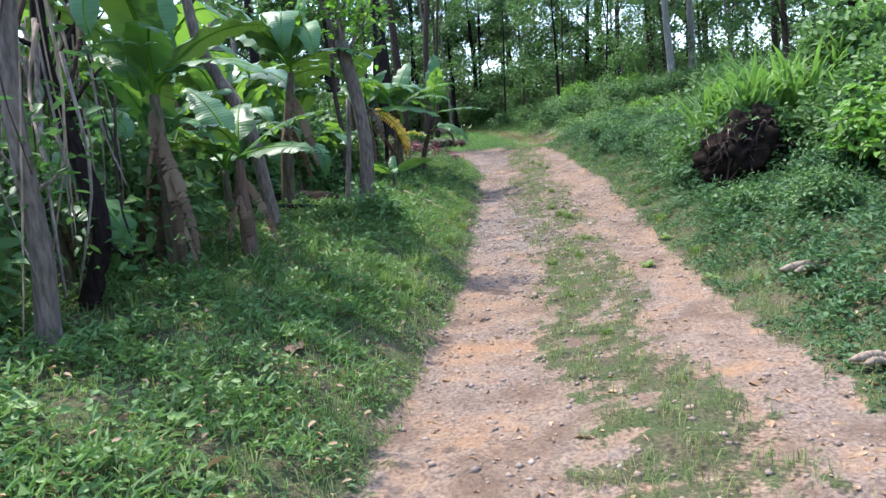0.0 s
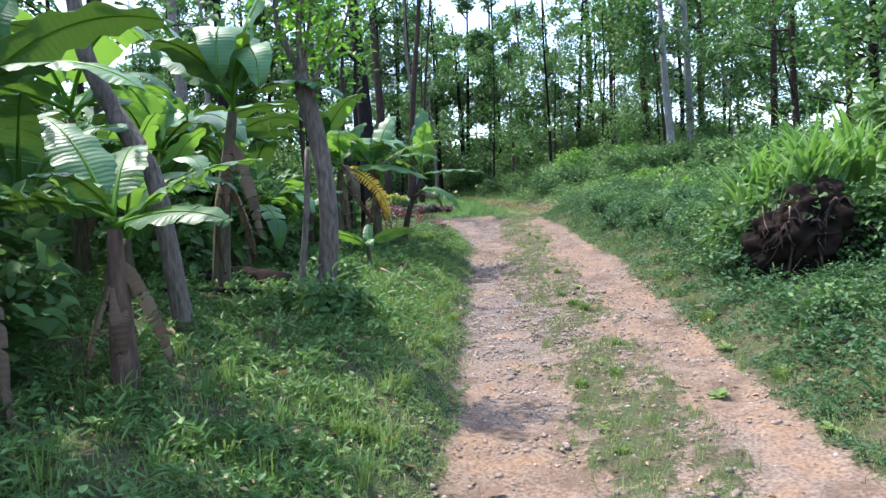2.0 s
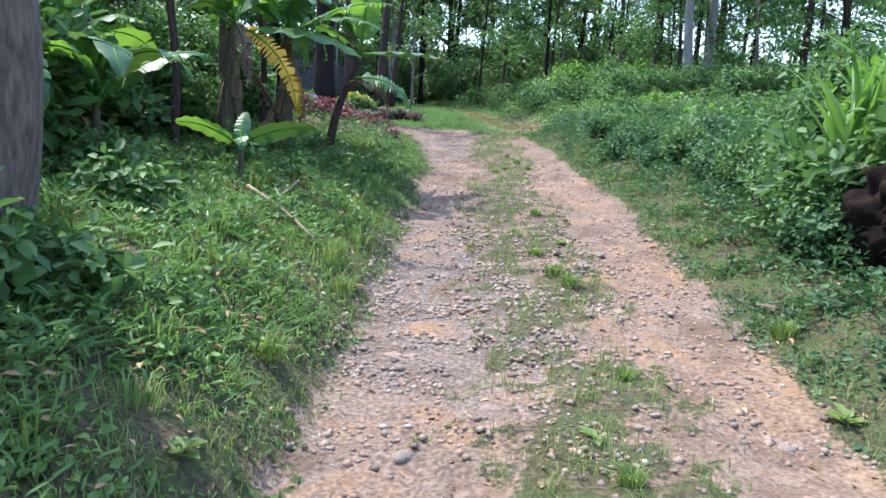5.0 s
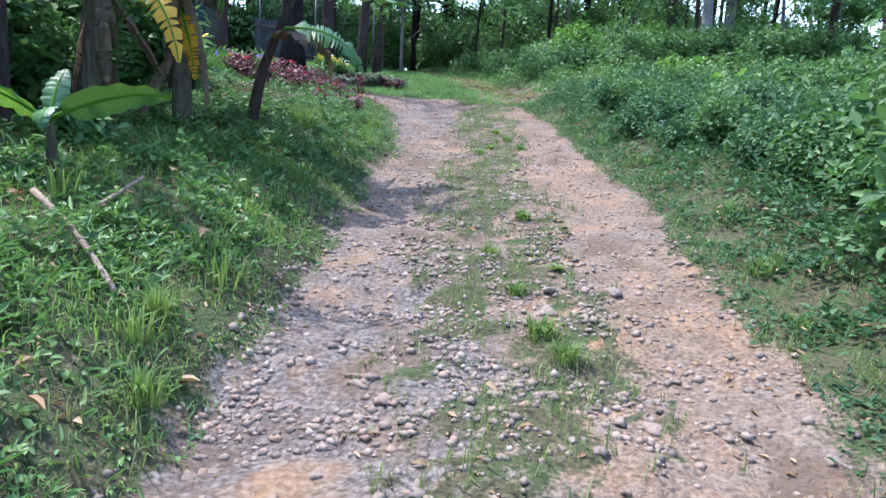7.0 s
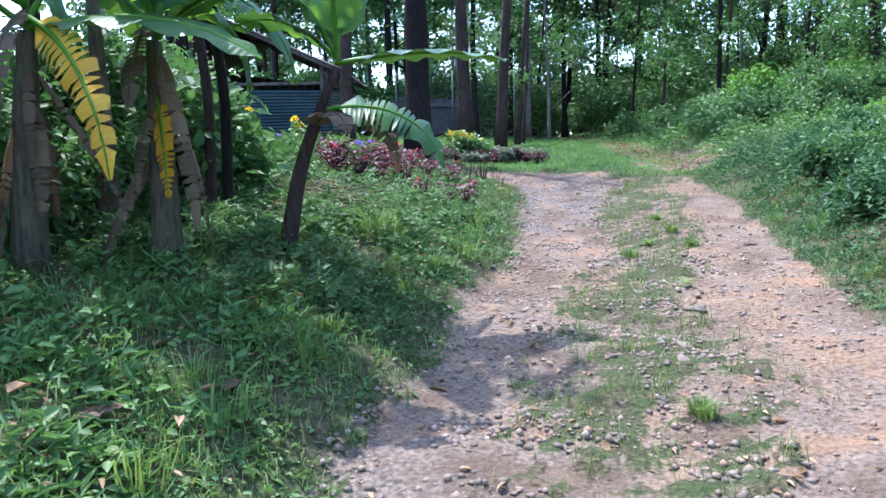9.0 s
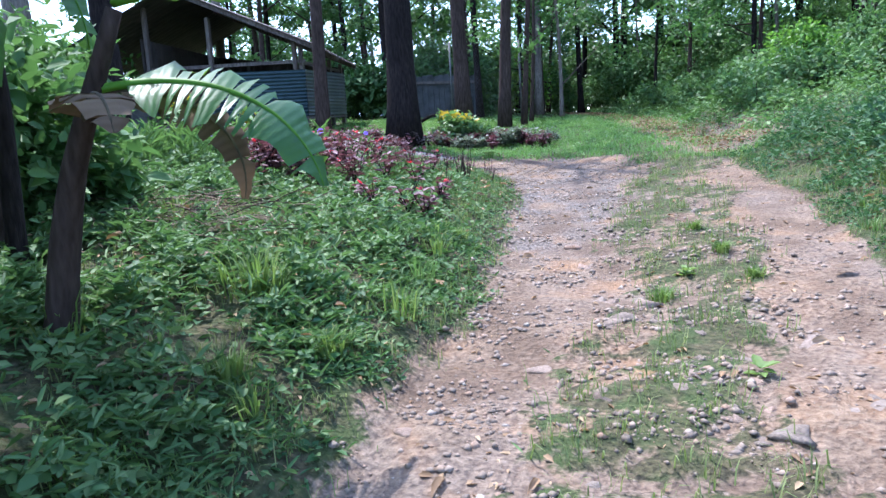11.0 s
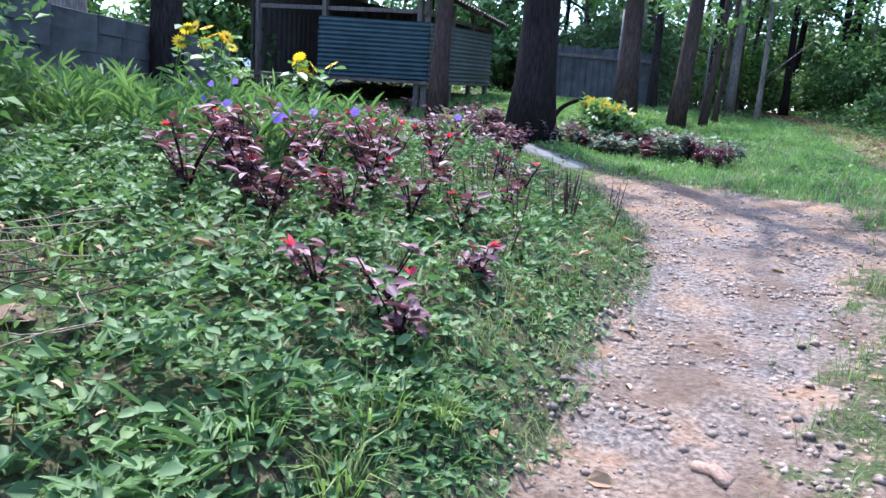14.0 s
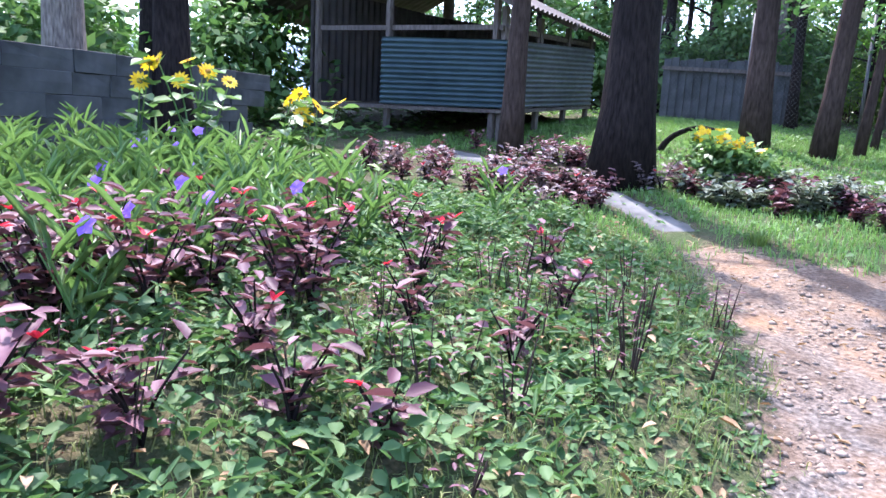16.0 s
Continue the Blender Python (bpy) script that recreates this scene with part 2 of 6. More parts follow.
for dull in (CHAR, BARK_DARK, BARK_BROWN):
    dull.node_tree.nodes["Principled BSDF"].inputs["Specular IOR Level"].default_value = 0.1
DRYWOOD = bark_material("dry_wood", (0.16, 0.11, 0.075), (0.40, 0.31, 0.22), 9)


# ---- mesh tools ----
rng = np.random.default_rng(7)


def mesh_from(name, verts, faces, mat, smooth=True, leafco=None):
    me = bpy.data.meshes.new(name)
    me.from_pydata(np.asarray(verts, float).tolist(), [], faces.tolist() if hasattr(faces, "tolist") else faces)
    for m in mat if isinstance(mat, (list, tuple)) else (mat,):
        me.materials.append(m)
    if smooth:
        me.polygons.foreach_set("use_smooth", np.ones(len(me.polygons), bool))
    if leafco is not None:
        a = me.attributes.new("leafco", "FLOAT_VECTOR", "POINT")
        a.data.foreach_set("vector", np.asarray(leafco, np.float32).ravel())
    return me


def big_mesh(name, verts, quads, mat, smooth=True):
    """A mesh of many four-cornered faces, from arrays."""
    verts, quads = np.asarray(verts, np.float32), np.asarray(quads, np.int32)
    k = quads.shape[1]
    me = bpy.data.meshes.new(name)
    me.vertices.add(len(verts))
    me.vertices.foreach_set("co", verts.ravel())
    me.loops.add(quads.size)
    me.loops.foreach_set("vertex_index", quads.ravel())
    me.polygons.add(len(quads))
    me.polygons.foreach_set("loop_start", np.arange(0, quads.size, k, dtype=np.int32))
    if smooth:
        me.polygons.foreach_set("use_smooth", np.ones(len(quads), bool))
    me.materials.append(mat)
    me.update(calc_edges=True)
    return me


def thing(name, at=(0, 0, 0), label="", category="", group="", turn=0.0):
    ob = new(name)
    ob.empty_display_size = 0.1
    ob.matrix_basis = pose(*at, 0, 0, turn)
    return tagged(ob, label, category, group)


def part(name, me, parent, label=""):
    ob = new(name, me)
    ob.parent = parent
    return tagged(ob, label)


def tube(points, radii, seg=10, rough=0.0, seed=0, cap=True):
    """A tapered round body along a line of points: vertices and faces."""
    pts = np.asarray(points, float)
    r = np.asarray(radii, float)
    gen = np.random.default_rng(seed)
    d = np.gradient(pts, axis=0)
    d /= np.linalg.norm(d, axis=1, keepdims=True) + 1e-9
    side = np.cross(d, np.where(np.abs(d[:, 2:]) < 0.9, [[0, 0, 1.0]], [[0, 1.0, 0]]))
    side /= np.linalg.norm(side, axis=1, keepdims=True) + 1e-9
    other = np.cross(d, side)
    ang = np.linspace(0, 2 * np.pi, seg, endpoint=False)
    ripple = 1 + rough * gen.normal(size=(1, seg)) + 0.5 * rough * gen.normal(size=(len(pts), seg))
    v = pts[:, None] + r[:, None, None] * ripple[..., None] * (np.cos(ang)[None, :, None] * side[:, None] + np.sin(ang)[None, :, None] * other[:, None])
    v = v.reshape(-1, 3)
    f = []
    for i in range(len(pts) - 1):
        for j in range(seg):
            k = (j + 1) % seg
            f.append([i * seg + j, i * seg + k, (i + 1) * seg + k, (i + 1) * seg + j])
    if cap:
        f.append(list(range(seg))[::-1])
        f.append([(len(pts) - 1) * seg + j for j in range(seg)])
    return v, f


def join(pieces):
    vs, fs, n = [], [], 0
    for v, f in pieces:
        vs.append(np.asarray(v, float))
        fs += [[i + n for i in face] for face in f]
        n += len(v)
    return np.concatenate(vs), fs


def curve_points(points, n):
    """A smooth line through a few points."""
    p = np.asarray(points, float)
    s = np.linspace(0, len(p) - 1, n)
    out = []
    for u in s:
        i = min(int(u), len(p) - 2)
        t = u - i
        a, b = p[i], p[i + 1]
        ta = (p[i + 1] - p[i - 1]) / 2 if i > 0 else b - a
        tb = (p[i + 2] - p[i]) / 2 if i + 2 < len(p) else b - a
        out.append((2 * t**3 - 3 * t**2 + 1) * a + (t**3 - 2 * t**2 + t) * ta + (-2 * t**3 + 3 * t**2) * b + (t**3 - t**2) * tb)
    return np.array(out)


def unit(v):
    return v / (np.linalg.norm(v, axis=-1, keepdims=True) + 1e-9)


def leaves(base, way, normal, length, width, fold=0.18, droop=0.15, fine=True):
    """Many leaves at once: folded along the midrib, bent at the tip."""
    base, way, normal = np.asarray(base, float), unit(np.asarray(way, float)), np.asarray(normal, float)
    side = unit(np.cross(way, normal))
    up = np.cross(side, way)
    n = len(base)
    length, width = np.broadcast_to(length, n)[:, None], np.broadcast_to(width, n)[:, None]
    tip = base + way * length - up * length * droop
    if fine:
        m1, m2 = base + way * length * 0.3, base + way * length * 0.68 - up * length * droop * 0.35
        l1, l2 = m1 + side * width * 0.5 + up * width * fold, m2 + side * width * 0.42 + up * width * fold
        r1, r2 = m1 - side * width * 0.5 + up * width * fold, m2 - side * width * 0.42 + up * width * fold
        v = np.stack([base, l1, l2, tip, r2, r1], 1).reshape(-1, 3)
        k = 6 * np.arange(n)[:, None]
        return v, np.concatenate([k + [0, 3, 2, 1], k + [0, 5, 4, 3]])
    m = base + way * length * 0.5
    v = np.stack([base, m + side * width * 0.5 + up * width * fold, tip, m - side * width * 0.5 + up * width * fold], 1).reshape(-1, 3)
    return v, 4 * np.arange(n)[:, None] + [0, 3, 2, 1]


def blades(base, way, length, width, bend):
    """Grass blades: a tapered strip of two faces, bent over."""
    base, way = np.asarray(base, float), np.asarray(way, float)
    n = len(base)
    length, width, bend = (np.broadcast_to(a, n)[:, None] for a in (length, width, bend))
    up = np.array([[0, 0, 1.0]])
    side = unit(np.cross(way, up))
    m = base + up * length * 0.6 + way * length * bend * 0.35
    t = base + up * length * (1 - 0.5 * bend) + way * length * bend * 1.0
    v = np.stack([base - side * width * 0.5, base + side * width * 0.5, m + side * width * 0.4, m - side * width * 0.4, t + side * width * 0.06, t - side * width * 0.06], 1).reshape(-1, 3)
    k = 6 * np.arange(n)[:, None]
    return v, np.concatenate([k + [0, 1, 2, 3], k + [3, 2, 4, 5]])


def round_ways(n, gen, lift=(0.0, 0.6)):
    a = gen.uniform(0, 2 * np.pi, n)
    return np.stack([np.cos(a), np.sin(a), gen.uniform(*lift, n)], 1)


def table(y, knots):
    k = np.array(knots, float)
    return (np.interp(y - 0.6, k[:, 0], k[:, 1]) + np.interp(y, k[:, 0], k[:, 1]) + np.interp(y + 0.6, k[:, 0], k[:, 1])) / 3


def waves(x, y, scale, seed):
    """Smooth, irregular up and down between about -1 and 1."""
    g = np.random.default_rng(seed)
    out = 0
    for _ in range(7):
        a, k, ph = g.uniform(0, 2 * np.pi), g.uniform(0.6, 1.9) / scale, g.uniform(0, 2 * np.pi)
        out = out + np.sin((np.cos(a) * x + np.sin(a) * y) * k * 2 * np.pi + ph)
    return out / 3.2


ROAD_Z = [(-300, -4), (-60, -2.0), (-6, -0.25), (0, -0.08), (4, -0.06), (7, 0.0), (9, 0.12), (11, 0.25), (13, 0.42), (15, 0.64), (17.4, 0.86), (20, 1.12), (22, 1.34), (24, 1.55), (30, 2.15), (36, 2.5), (45, 2.9), (60, 3.2), (400, 3.5)]
ROAD_LEFT = [(-60, -1.1), (0, -0.95), (4.5, -0.72), (8, -0.52), (12, -0.46), (17, -0.4), (19.5, -0.65), (21.5, -0.95), (22.4, -1.35), (23.4, -2.2), (25, -2.6)]
ROAD_RIGHT = [(-60, 2.1), (0, 1.95), (7, 1.9), (12, 2.12), (16, 2.15), (18, 1.92), (21, 1.86), (23, 1.4), (25, 1.0)]
BANK_LEFT = [(-60, 0.4), (3, 0.5), (6, 0.7), (8.5, 0.85), (11, 0.7), (15, 0.52), (20, 0.46), (21.3, 0.3), (22.5, 0.14), (24, 0.1), (26, 0.1), (60, 0.1)]


def ground(x, y):
    x, y = np.asarray(x, float), np.asarray(y, float)
    dl = np.maximum(table(y, ROAD_LEFT) - x, 0)
    dr = np.maximum(x - table(y, ROAD_RIGHT) - 0.25, 0)
    mound = 0.16 * np.exp(-(((x - 4.3) / 1.7) ** 2) - ((y - 17.5) / 5.0) ** 2)
    z = table(y, ROAD_Z) + table(y, BANK_LEFT) * (1 - np.exp(-dl / 0.9)) + 0.05 * np.minimum(dl, 10) + 0.5 * (1 - np.exp(-dr / 1.5)) + 0.03 * np.minimum(dr, 10) + mound
    return z


def bare(x, y):
    """How bare the earth is: 1 in the ruts, less on the strip between them, 0 under the plants."""
    wob = 0.06 * waves(x, y, 1.3, 3) + 0.06 * waves(x, y, 0.35, 4) + 0.05 * waves(x, y, 0.13, 7)
    left, right = table(y, ROAD_LEFT), table(y, ROAD_RIGHT)
    mid_l, mid_r = 0.3 + 0.12 * waves(0 * x, y, 3.0, 5), 1.22 + 0.1 * waves(0 * x, y, 2.6, 6)
    soft = lambda d: np.clip(d / 0.3 + 0.5, 0, 1)
    faint = lambda d: np.clip(d / 0.36 + 0.5, 0, 1)
    end = soft((24.0 - y) * 0.5 + wob)
    rut_l = soft(x - left + wob) * faint(mid_l - x + 2.2 * wob) * end
    rut_r = faint(x - mid_r + 2.2 * wob) * soft(right - x + wob) * end
    strip = soft(x - mid_l + 0.1) * soft(mid_r - x + 0.1) * end * np.clip(0.37 - 0.1 * (y < 9) + 0.3 * waves(x, y, 0.8, 8) + 0.26 * waves(x, y, 0.26, 9), 0, 0.95)
    trail_x = 1.5 - (y - 24.5) * 0.23
    trail = soft(0.75 - np.abs(x - trail_x) + wob * 2) * soft(y - 23.5 + wob) * soft(44 - y) * 0.55
    spot = 0.34 * soft(0.45 - np.hypot((x + 1.7) / 1.0, (y - 18.55) / 0.6) + wob * 2)
    return np.clip(np.maximum.reduce([rut_l, rut_r, strip, trail, spot]), 0, 1)


def height(x, y):
    """The ground with its small unevenness."""
    b = bare(x, y)
    inside = np.clip((x + 1.5) / 0.6, 0, 1) * np.clip((3 - x) / 0.6, 0, 1)
    near = np.clip(1 - np.hypot(x, y - 12) / 40, 0, 1)
    z = ground(x, y) + near * (0.03 * waves(x, y, 1.6, 11) + 0.014 * waves(x, y, 0.45, 12)) - 0.035 * b * inside
    return z


FOOTPATH = [(-2.45, 24.2), (-2.75, 24.42), (-3.2, 24.7), (-4.2, 25.1), (-5.4, 25.45), (-6.4, 25.7)]


def off_path(x, y, wide=0.3):
    """False on the narrow footpath."""
    line = curve_points(FOOTPATH, 40)
    return np.min(np.hypot(x[:, None] - line[None, :, 0], y[:, None] - line[None, :, 1]), 1) > wide


# ---- ground ----
def spaced(knots):
    out = [knots[0][0]]
    for (a, _), (b, step) in zip(knots, knots[1:]):
        n = max(1, round((b - a) / step))
        out += [a + (b - a) * (i + 1) / n for i in range(n)]
    return np.array(out)


def build_ground():
    gx = spaced([(-900, 0), (-60, 140), (-12, 4), (-4, 0.25), (-1.6, 0.1), (2.8, 0.055), (6, 0.12), (14, 0.5), (60, 4), (900, 140)])
    gy = spaced([(-900, 0), (-60, 140), (-4, 3), (2, 0.2), (24, 0.065), (34, 0.25), (60, 1.0), (100, 5), (900, 140)])
    x, y = np.meshgrid(gx, gy)
    x, y = x.ravel(), y.ravel()
    z = height(x, y)
    w, n = len(gx), len(gy)
    i = (np.arange(n - 1)[:, None] * w + np.arange(w - 1)).ravel()
    me = big_mesh("ground", np.stack([x, y, z], 1), np.stack([i, i + 1, i + w + 1, i + w], 1), EARTH)
    a = me.attributes.new("bare", "FLOAT", "POINT")
    a.data.foreach_set("value", bare(x, y).astype(np.float32))
    a = me.attributes.new("stony", "FLOAT", "POINT")
    # grey gravel, and on the left rut near y 11.3 painted tree shade
    grey = np.exp(-(((y - 11.3) / 2.0) ** 2)) * np.clip((1.0 - x) / 0.5, 0, 1) + 0.8 * np.exp(-(((y - 20.6) / 2.4) ** 2)) * np.clip((0.6 - x) / 0.5, 0, 1)
    a.data.foreach_set("value", np.clip(grey * (0.75 + 0.5 * waves(x, y, 0.7, 14)), 0, 0.85).astype(np.float32))
    tagged(new("ground", me), "pinkish earth track with ruts between leafy banks", "ground", kind="structure")


build_ground()


def scattered(n, x0, x1, y0, y1, keep, seed):
    """Random places in a rectangle, kept by a chance that depends on the place."""
    g = np.random.default_rng(seed)
    x, y = g.uniform(x0, x1, n), g.uniform(y0, y1, n)
    k = g.uniform(size=n) < keep(x, y)
    return x[k], y[k], g


def cover_plants():
    """Low leafy weeds that cover both banks."""
    def lush(x, y):
        on_bank = 1 - np.clip(bare(x, y) * 1.6, 0, 1)
        inner = (x > table(y, ROAD_LEFT) + 0.1) & (x < table(y, ROAD_RIGHT) - 0.1)
        return on_bank * np.where(inner, 0.12, 1.0) * np.clip(0.62 + 0.7 * waves(x, y, 0.9, 21), np.where((x < 0) & (y > 17), 0.45, 0.06), 1) * np.where((y > 18.6) & (x < -0.6) & (x > -3), 0.5, 1) * np.clip((np.hypot((x + 2.35) * 0.9, y - 17.55) - 0.35) / 0.4, 0.08, 1)

    for name, box, count, size, tall, seed, label in (
        ("groundcover", (-5.5, 0.2, 2.2, 14.5), 150000, 0.037, 0.14, 31, "low green weeds covering the shady bank"),
        ("groundcover", (-4.6, 0.2, 14.5, 23.5), 150000, 0.039, 0.17, 32, "green leafy weeds covering the garden bank"),
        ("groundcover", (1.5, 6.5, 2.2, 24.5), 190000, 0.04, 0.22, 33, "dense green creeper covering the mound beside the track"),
    ):
        x, y, g = scattered(count, *box, lush, seed)
        if "garden" in label:
            clear = off_path(x, y, 0.2)
            x, y = x[clear], y[clear]
        n = len(x)
        edge = np.where(x > 1, np.clip((x - table(y, ROAD_RIGHT)) / 0.8, 0.12, 1), np.clip((table(y, ROAD_LEFT) - x) / 0.7, 0.15, 1))
        bumpy = np.clip(0.6 + 0.6 * waves(x, y, 0.5, 22) + 0.3 * waves(x, y, 0.22, 23), 0.08, 1.6) * np.where((y > 18.6) & (x < -0.6) & (x > -3), np.where(y > 20.6, 0.5, 0.75), 1)
        z = height(x, y) + g.uniform(0.0, 1, n) ** 0.6 * tall * edge * bumpy
        s = size * g.uniform(0.55, 1.5, n) * np.clip(0.6 + 0.5 * edge, 0.6, 1)
        way = round_ways(n, g, (-0.35, 0.7))
        up = np.stack([g.normal(0, 0.5, n), g.normal(0, 0.5, n), np.ones(n)], 1)
        narrow = g.uniform(size=n) < (np.where(y < 18, 0.4, 0.2) if "garden" in label else np.where((x < 0) & (y < 12), 0.62, 0.45))
        v, f = leaves(np.stack([x, y, z], 1), way + np.where(narrow, 0.5, 0)[:, None] * [0, 0, 1], up, s * np.where(narrow, 2.0, 1.3), s * np.where(narrow, 0.33, 0.8))
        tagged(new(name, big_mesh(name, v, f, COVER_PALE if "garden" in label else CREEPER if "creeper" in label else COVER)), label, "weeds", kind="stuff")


cover_plants()


def wood_floor():
    """Low creepers on the floor of the wood beyond the old trail, and thin ones in the grass before it."""
    def lush(x, y):
        past = x - (1.5 - (y - 24.5) * 0.23)
        return np.where(past > 0.45, 1.0, np.where(past < -0.5, 0.16 * (x > -5.5), 0.0)) * np.clip(0.65 + 0.6 * waves(x, y, 1.2, 26), 0.1, 1)

    x, y, g = scattered(150000, -8, 10, 24.2, 43, lush, 36)
    n = len(x)
    past = x - (1.5 - (y - 24.5) * 0.23)
    z = height(x, y) + g.uniform(0, 1, n) ** 0.6 * np.clip(past * 0.22, 0.06, 0.4) * np.clip(0.7 + 0.6 * waves(x, y, 0.7, 27), 0.1, 1.5)
    s = 0.05 * g.uniform(0.55, 1.5, n)
    v, f = leaves(np.stack([x, y, z], 1), round_ways(n, g, (-0.35, 0.7)), np.stack([g.normal(0, 0.5, n), g.normal(0, 0.5, n), np.ones(n)], 1), s * 1.4, s * 0.8, fine=False)
    tagged(new("groundcover", big_mesh("groundcover", v, f, COVER)), "low dark creepers on the floor of the wood", "weeds", kind="stuff")


wood_floor()


def outer_cover():
    """Coarser weeds on the ground beyond the banks."""
    def lush(x, y):
        inner = (x > -5.3) & (x < 6.3) & (y > 2.4) & (y < 24.2)
        track = (x > table(y, ROAD_LEFT) - 0.1) & (x < table(y, ROAD_RIGHT) + 0.1)
        return np.where(inner | track | (y > 24.2) & (x > -8), 0, 1.0) * np.clip(0.7 + 0.6 * waves(x, y, 1.8, 28), 0.15, 1)

    x, y, g = scattered(120000, -18, 18, -9, 34, lush, 37)
    n = len(x)
    z = height(x, y) + g.uniform(0, 1, n) * 0.16 * np.clip(0.6 + 0.7 * waves(x, y, 0.8, 29), 0.1, 1.5)
    s = 0.085 * g.uniform(0.55, 1.5, n)
    v, f = leaves(np.stack([x, y, z], 1), round_ways(n, g, (-0.3, 0.6)), np.stack([g.normal(0, 0.45, n), g.normal(0, 0.45, n), np.ones(n)], 1), s * 1.4, s * 0.75, fine=False)
    tagged(new("groundcover", big_mesh("groundcover", v, f, COVER)), "coarse green weeds beyond the banks", "weeds", kind="stuff")


outer_cover()


def grass_cover():
    def verge(x, y):
        b = bare(x, y)
        left, right = table(y, ROAD_LEFT), table(y, ROAD_RIGHT)
        inner = (x > left + 0.05) & (x < right - 0.05)
        patch = np.clip(0.5 + 0.9 * waves(x, y, 0.5, 41), 0, 1)
        near_edge = np.exp(-np.abs(x - left) / 0.5) + np.exp(-np.abs(x - right) / 0.4)
        return (1 - np.clip(b * 1.25, 0, 1)) * np.where(inner, 0.9 * patch, np.clip(0.35 + 0.6 * near_edge + 0.4 * (y > 18.6) * (x < 0), 0, 1) * patch)

    for box, count, tall, seed, label in (
        ((-3.2, 3.4, 2.0, 12), 130000, 0.055, 51, "short grass growing between the ruts and on the verge"),
        ((-3.2, 3.4, 12, 23.6), 130000, 0.06, 52, "short grass on the stony strip between the ruts"),
    ):
        x, y, g = scattered(count, *box, verge, seed)
        if seed == 52:
            clear = off_path(x, y, 0.24)
            x, y = x[clear], y[clear]
        n = len(x)
        way = round_ways(n, g, (0, 0.001))
        v, f = blades(np.stack([x, y, height(x, y) - 0.005], 1), way, tall * g.uniform(0.5, 1.9, n) ** 1.3, g.uniform(0.003, 0.007, n), g.uniform(0.2, 0.9, n))
        tagged(new("grass", big_mesh("grass", v, f, DRY_GRASS)), label, "grass", kind="stuff")
    bank = lambda x, y: (x < table(y, ROAD_LEFT) + 0.05) * np.clip(1 - bare(x, y) * 1.3, 0, 1) * np.clip(0.55 + 0.8 * waves(x, y, 0.7, 46), 0.05, 1) * np.clip(1.25 - (table(y, ROAD_LEFT) - x) / 1.9, 0.1, 1)
    x, y, g = scattered(62000, -3.4, -0.3, 2.2, 15, bank, 54)
    n = len(x)
    v, f = blades(np.stack([x, y, height(x, y) - 0.005], 1), round_ways(n, g, (0, 0.001)), 0.075 * g.uniform(0.4, 1.7, n) * np.clip((table(y, ROAD_LEFT) - x) / 0.4, 0.35, 1), g.uniform(0.004, 0.009, n), g.uniform(0.3, 1.0, n))
    tagged(new("grass", big_mesh("grass", v, f, VERGE)), "fresh green grass on the sunny edge of the bank", "grass", kind="stuff")
    lawn = lambda x, y: (1 - np.clip(bare(x, y) * 1.2, 0, 1)) * (y > 23.0 - 0.4 * np.minimum(x + 1.5, 0)) * np.where(x > 2.1 - (y - 24.5) * 0.23, 0.12, 1) * np.clip(0.75 + 0.5 * waves(x, y, 1.3, 43), 0.25, 1)
    x, y, g = scattered(230000, -7.5, 5.5, 22.5, 35, lawn, 53)
    clear = off_path(x, y, 0.24)
    x, y = x[clear], y[clear]
    n = len(x)
    v, f = blades(np.stack([x, y, height(x, y) - 0.01], 1), round_ways(n, g, (0, 0.001)), 0.08 * g.uniform(0.5, 1.6, n), g.uniform(0.005, 0.01, n), g.uniform(0.2, 0.9, n))
    tagged(new("grass", big_mesh("grass", v, f, LAWN)), "sunlit green grass before the wood", "grass", kind="stuff")


grass_cover()


def litter_cover():
    """Dry leaves and bits of stalk on the ground."""
    x, y, g = scattered(14000, -4.5, 3.2, 2, 24, lambda x, y: np.clip(0.3 + 0.45 * waves(x, y, 0.9, 61) + (x < -0.5) * 0.3 + 0.7 * np.exp(-np.hypot(x + 2.35, y - 17.55) / 0.5), 0, 1), 61)
    n = len(x)
    way = round_ways(n, g, (-0.15, 0.25))
    lift = np.where((x < -0.8) | (x > 2.2), g.uniform(0.01, 0.12, n), 0.006)
    s = g.uniform(0.015, 0.06, n) * np.where(g.uniform(size=n) < 0.06, 2.0, 1)
    v, f = leaves(np.stack([x, y, height(x, y) + lift], 1), way, np.stack([g.normal(0, 0.3, n), g.normal(0, 0.3, n), np.ones(n)], 1), s, s * g.uniform(0.2, 0.6, n), 0.2, 0.3)
    tagged(new("leaf_litter", big_mesh("leaf_litter", v, f, LITTER)), "scattered dry brown leaves on the ground", "leaf litter", kind="stuff")


litter_cover()


def trail_litter():
    """Brown leaves over the old trail into the wood."""
    g = np.random.default_rng(64)
    y = g.uniform(23.8, 44, 3400)
    x = 1.5 - (y - 24.5) * 0.23 + g.normal(0, 0.27, 3400)
    s = g.uniform(0.03, 0.085, 3400)
    v, f = leaves(np.stack([x, y, height(x, y) + g.uniform(0.005, 0.04, 3400)], 1), round_ways(3400, g, (-0.2, 0.3)), np.stack([g.normal(0, 0.3, 3400), g.normal(0, 0.3, 3400), np.ones(3400)], 1), s, s * 0.5, 0.2, 0.3)
    tagged(new("leaf_litter", big_mesh("leaf_litter", v, f, LITTER)), "brown fallen leaves over an old trail", "leaf litter", kind="stuff")


trail_litter()


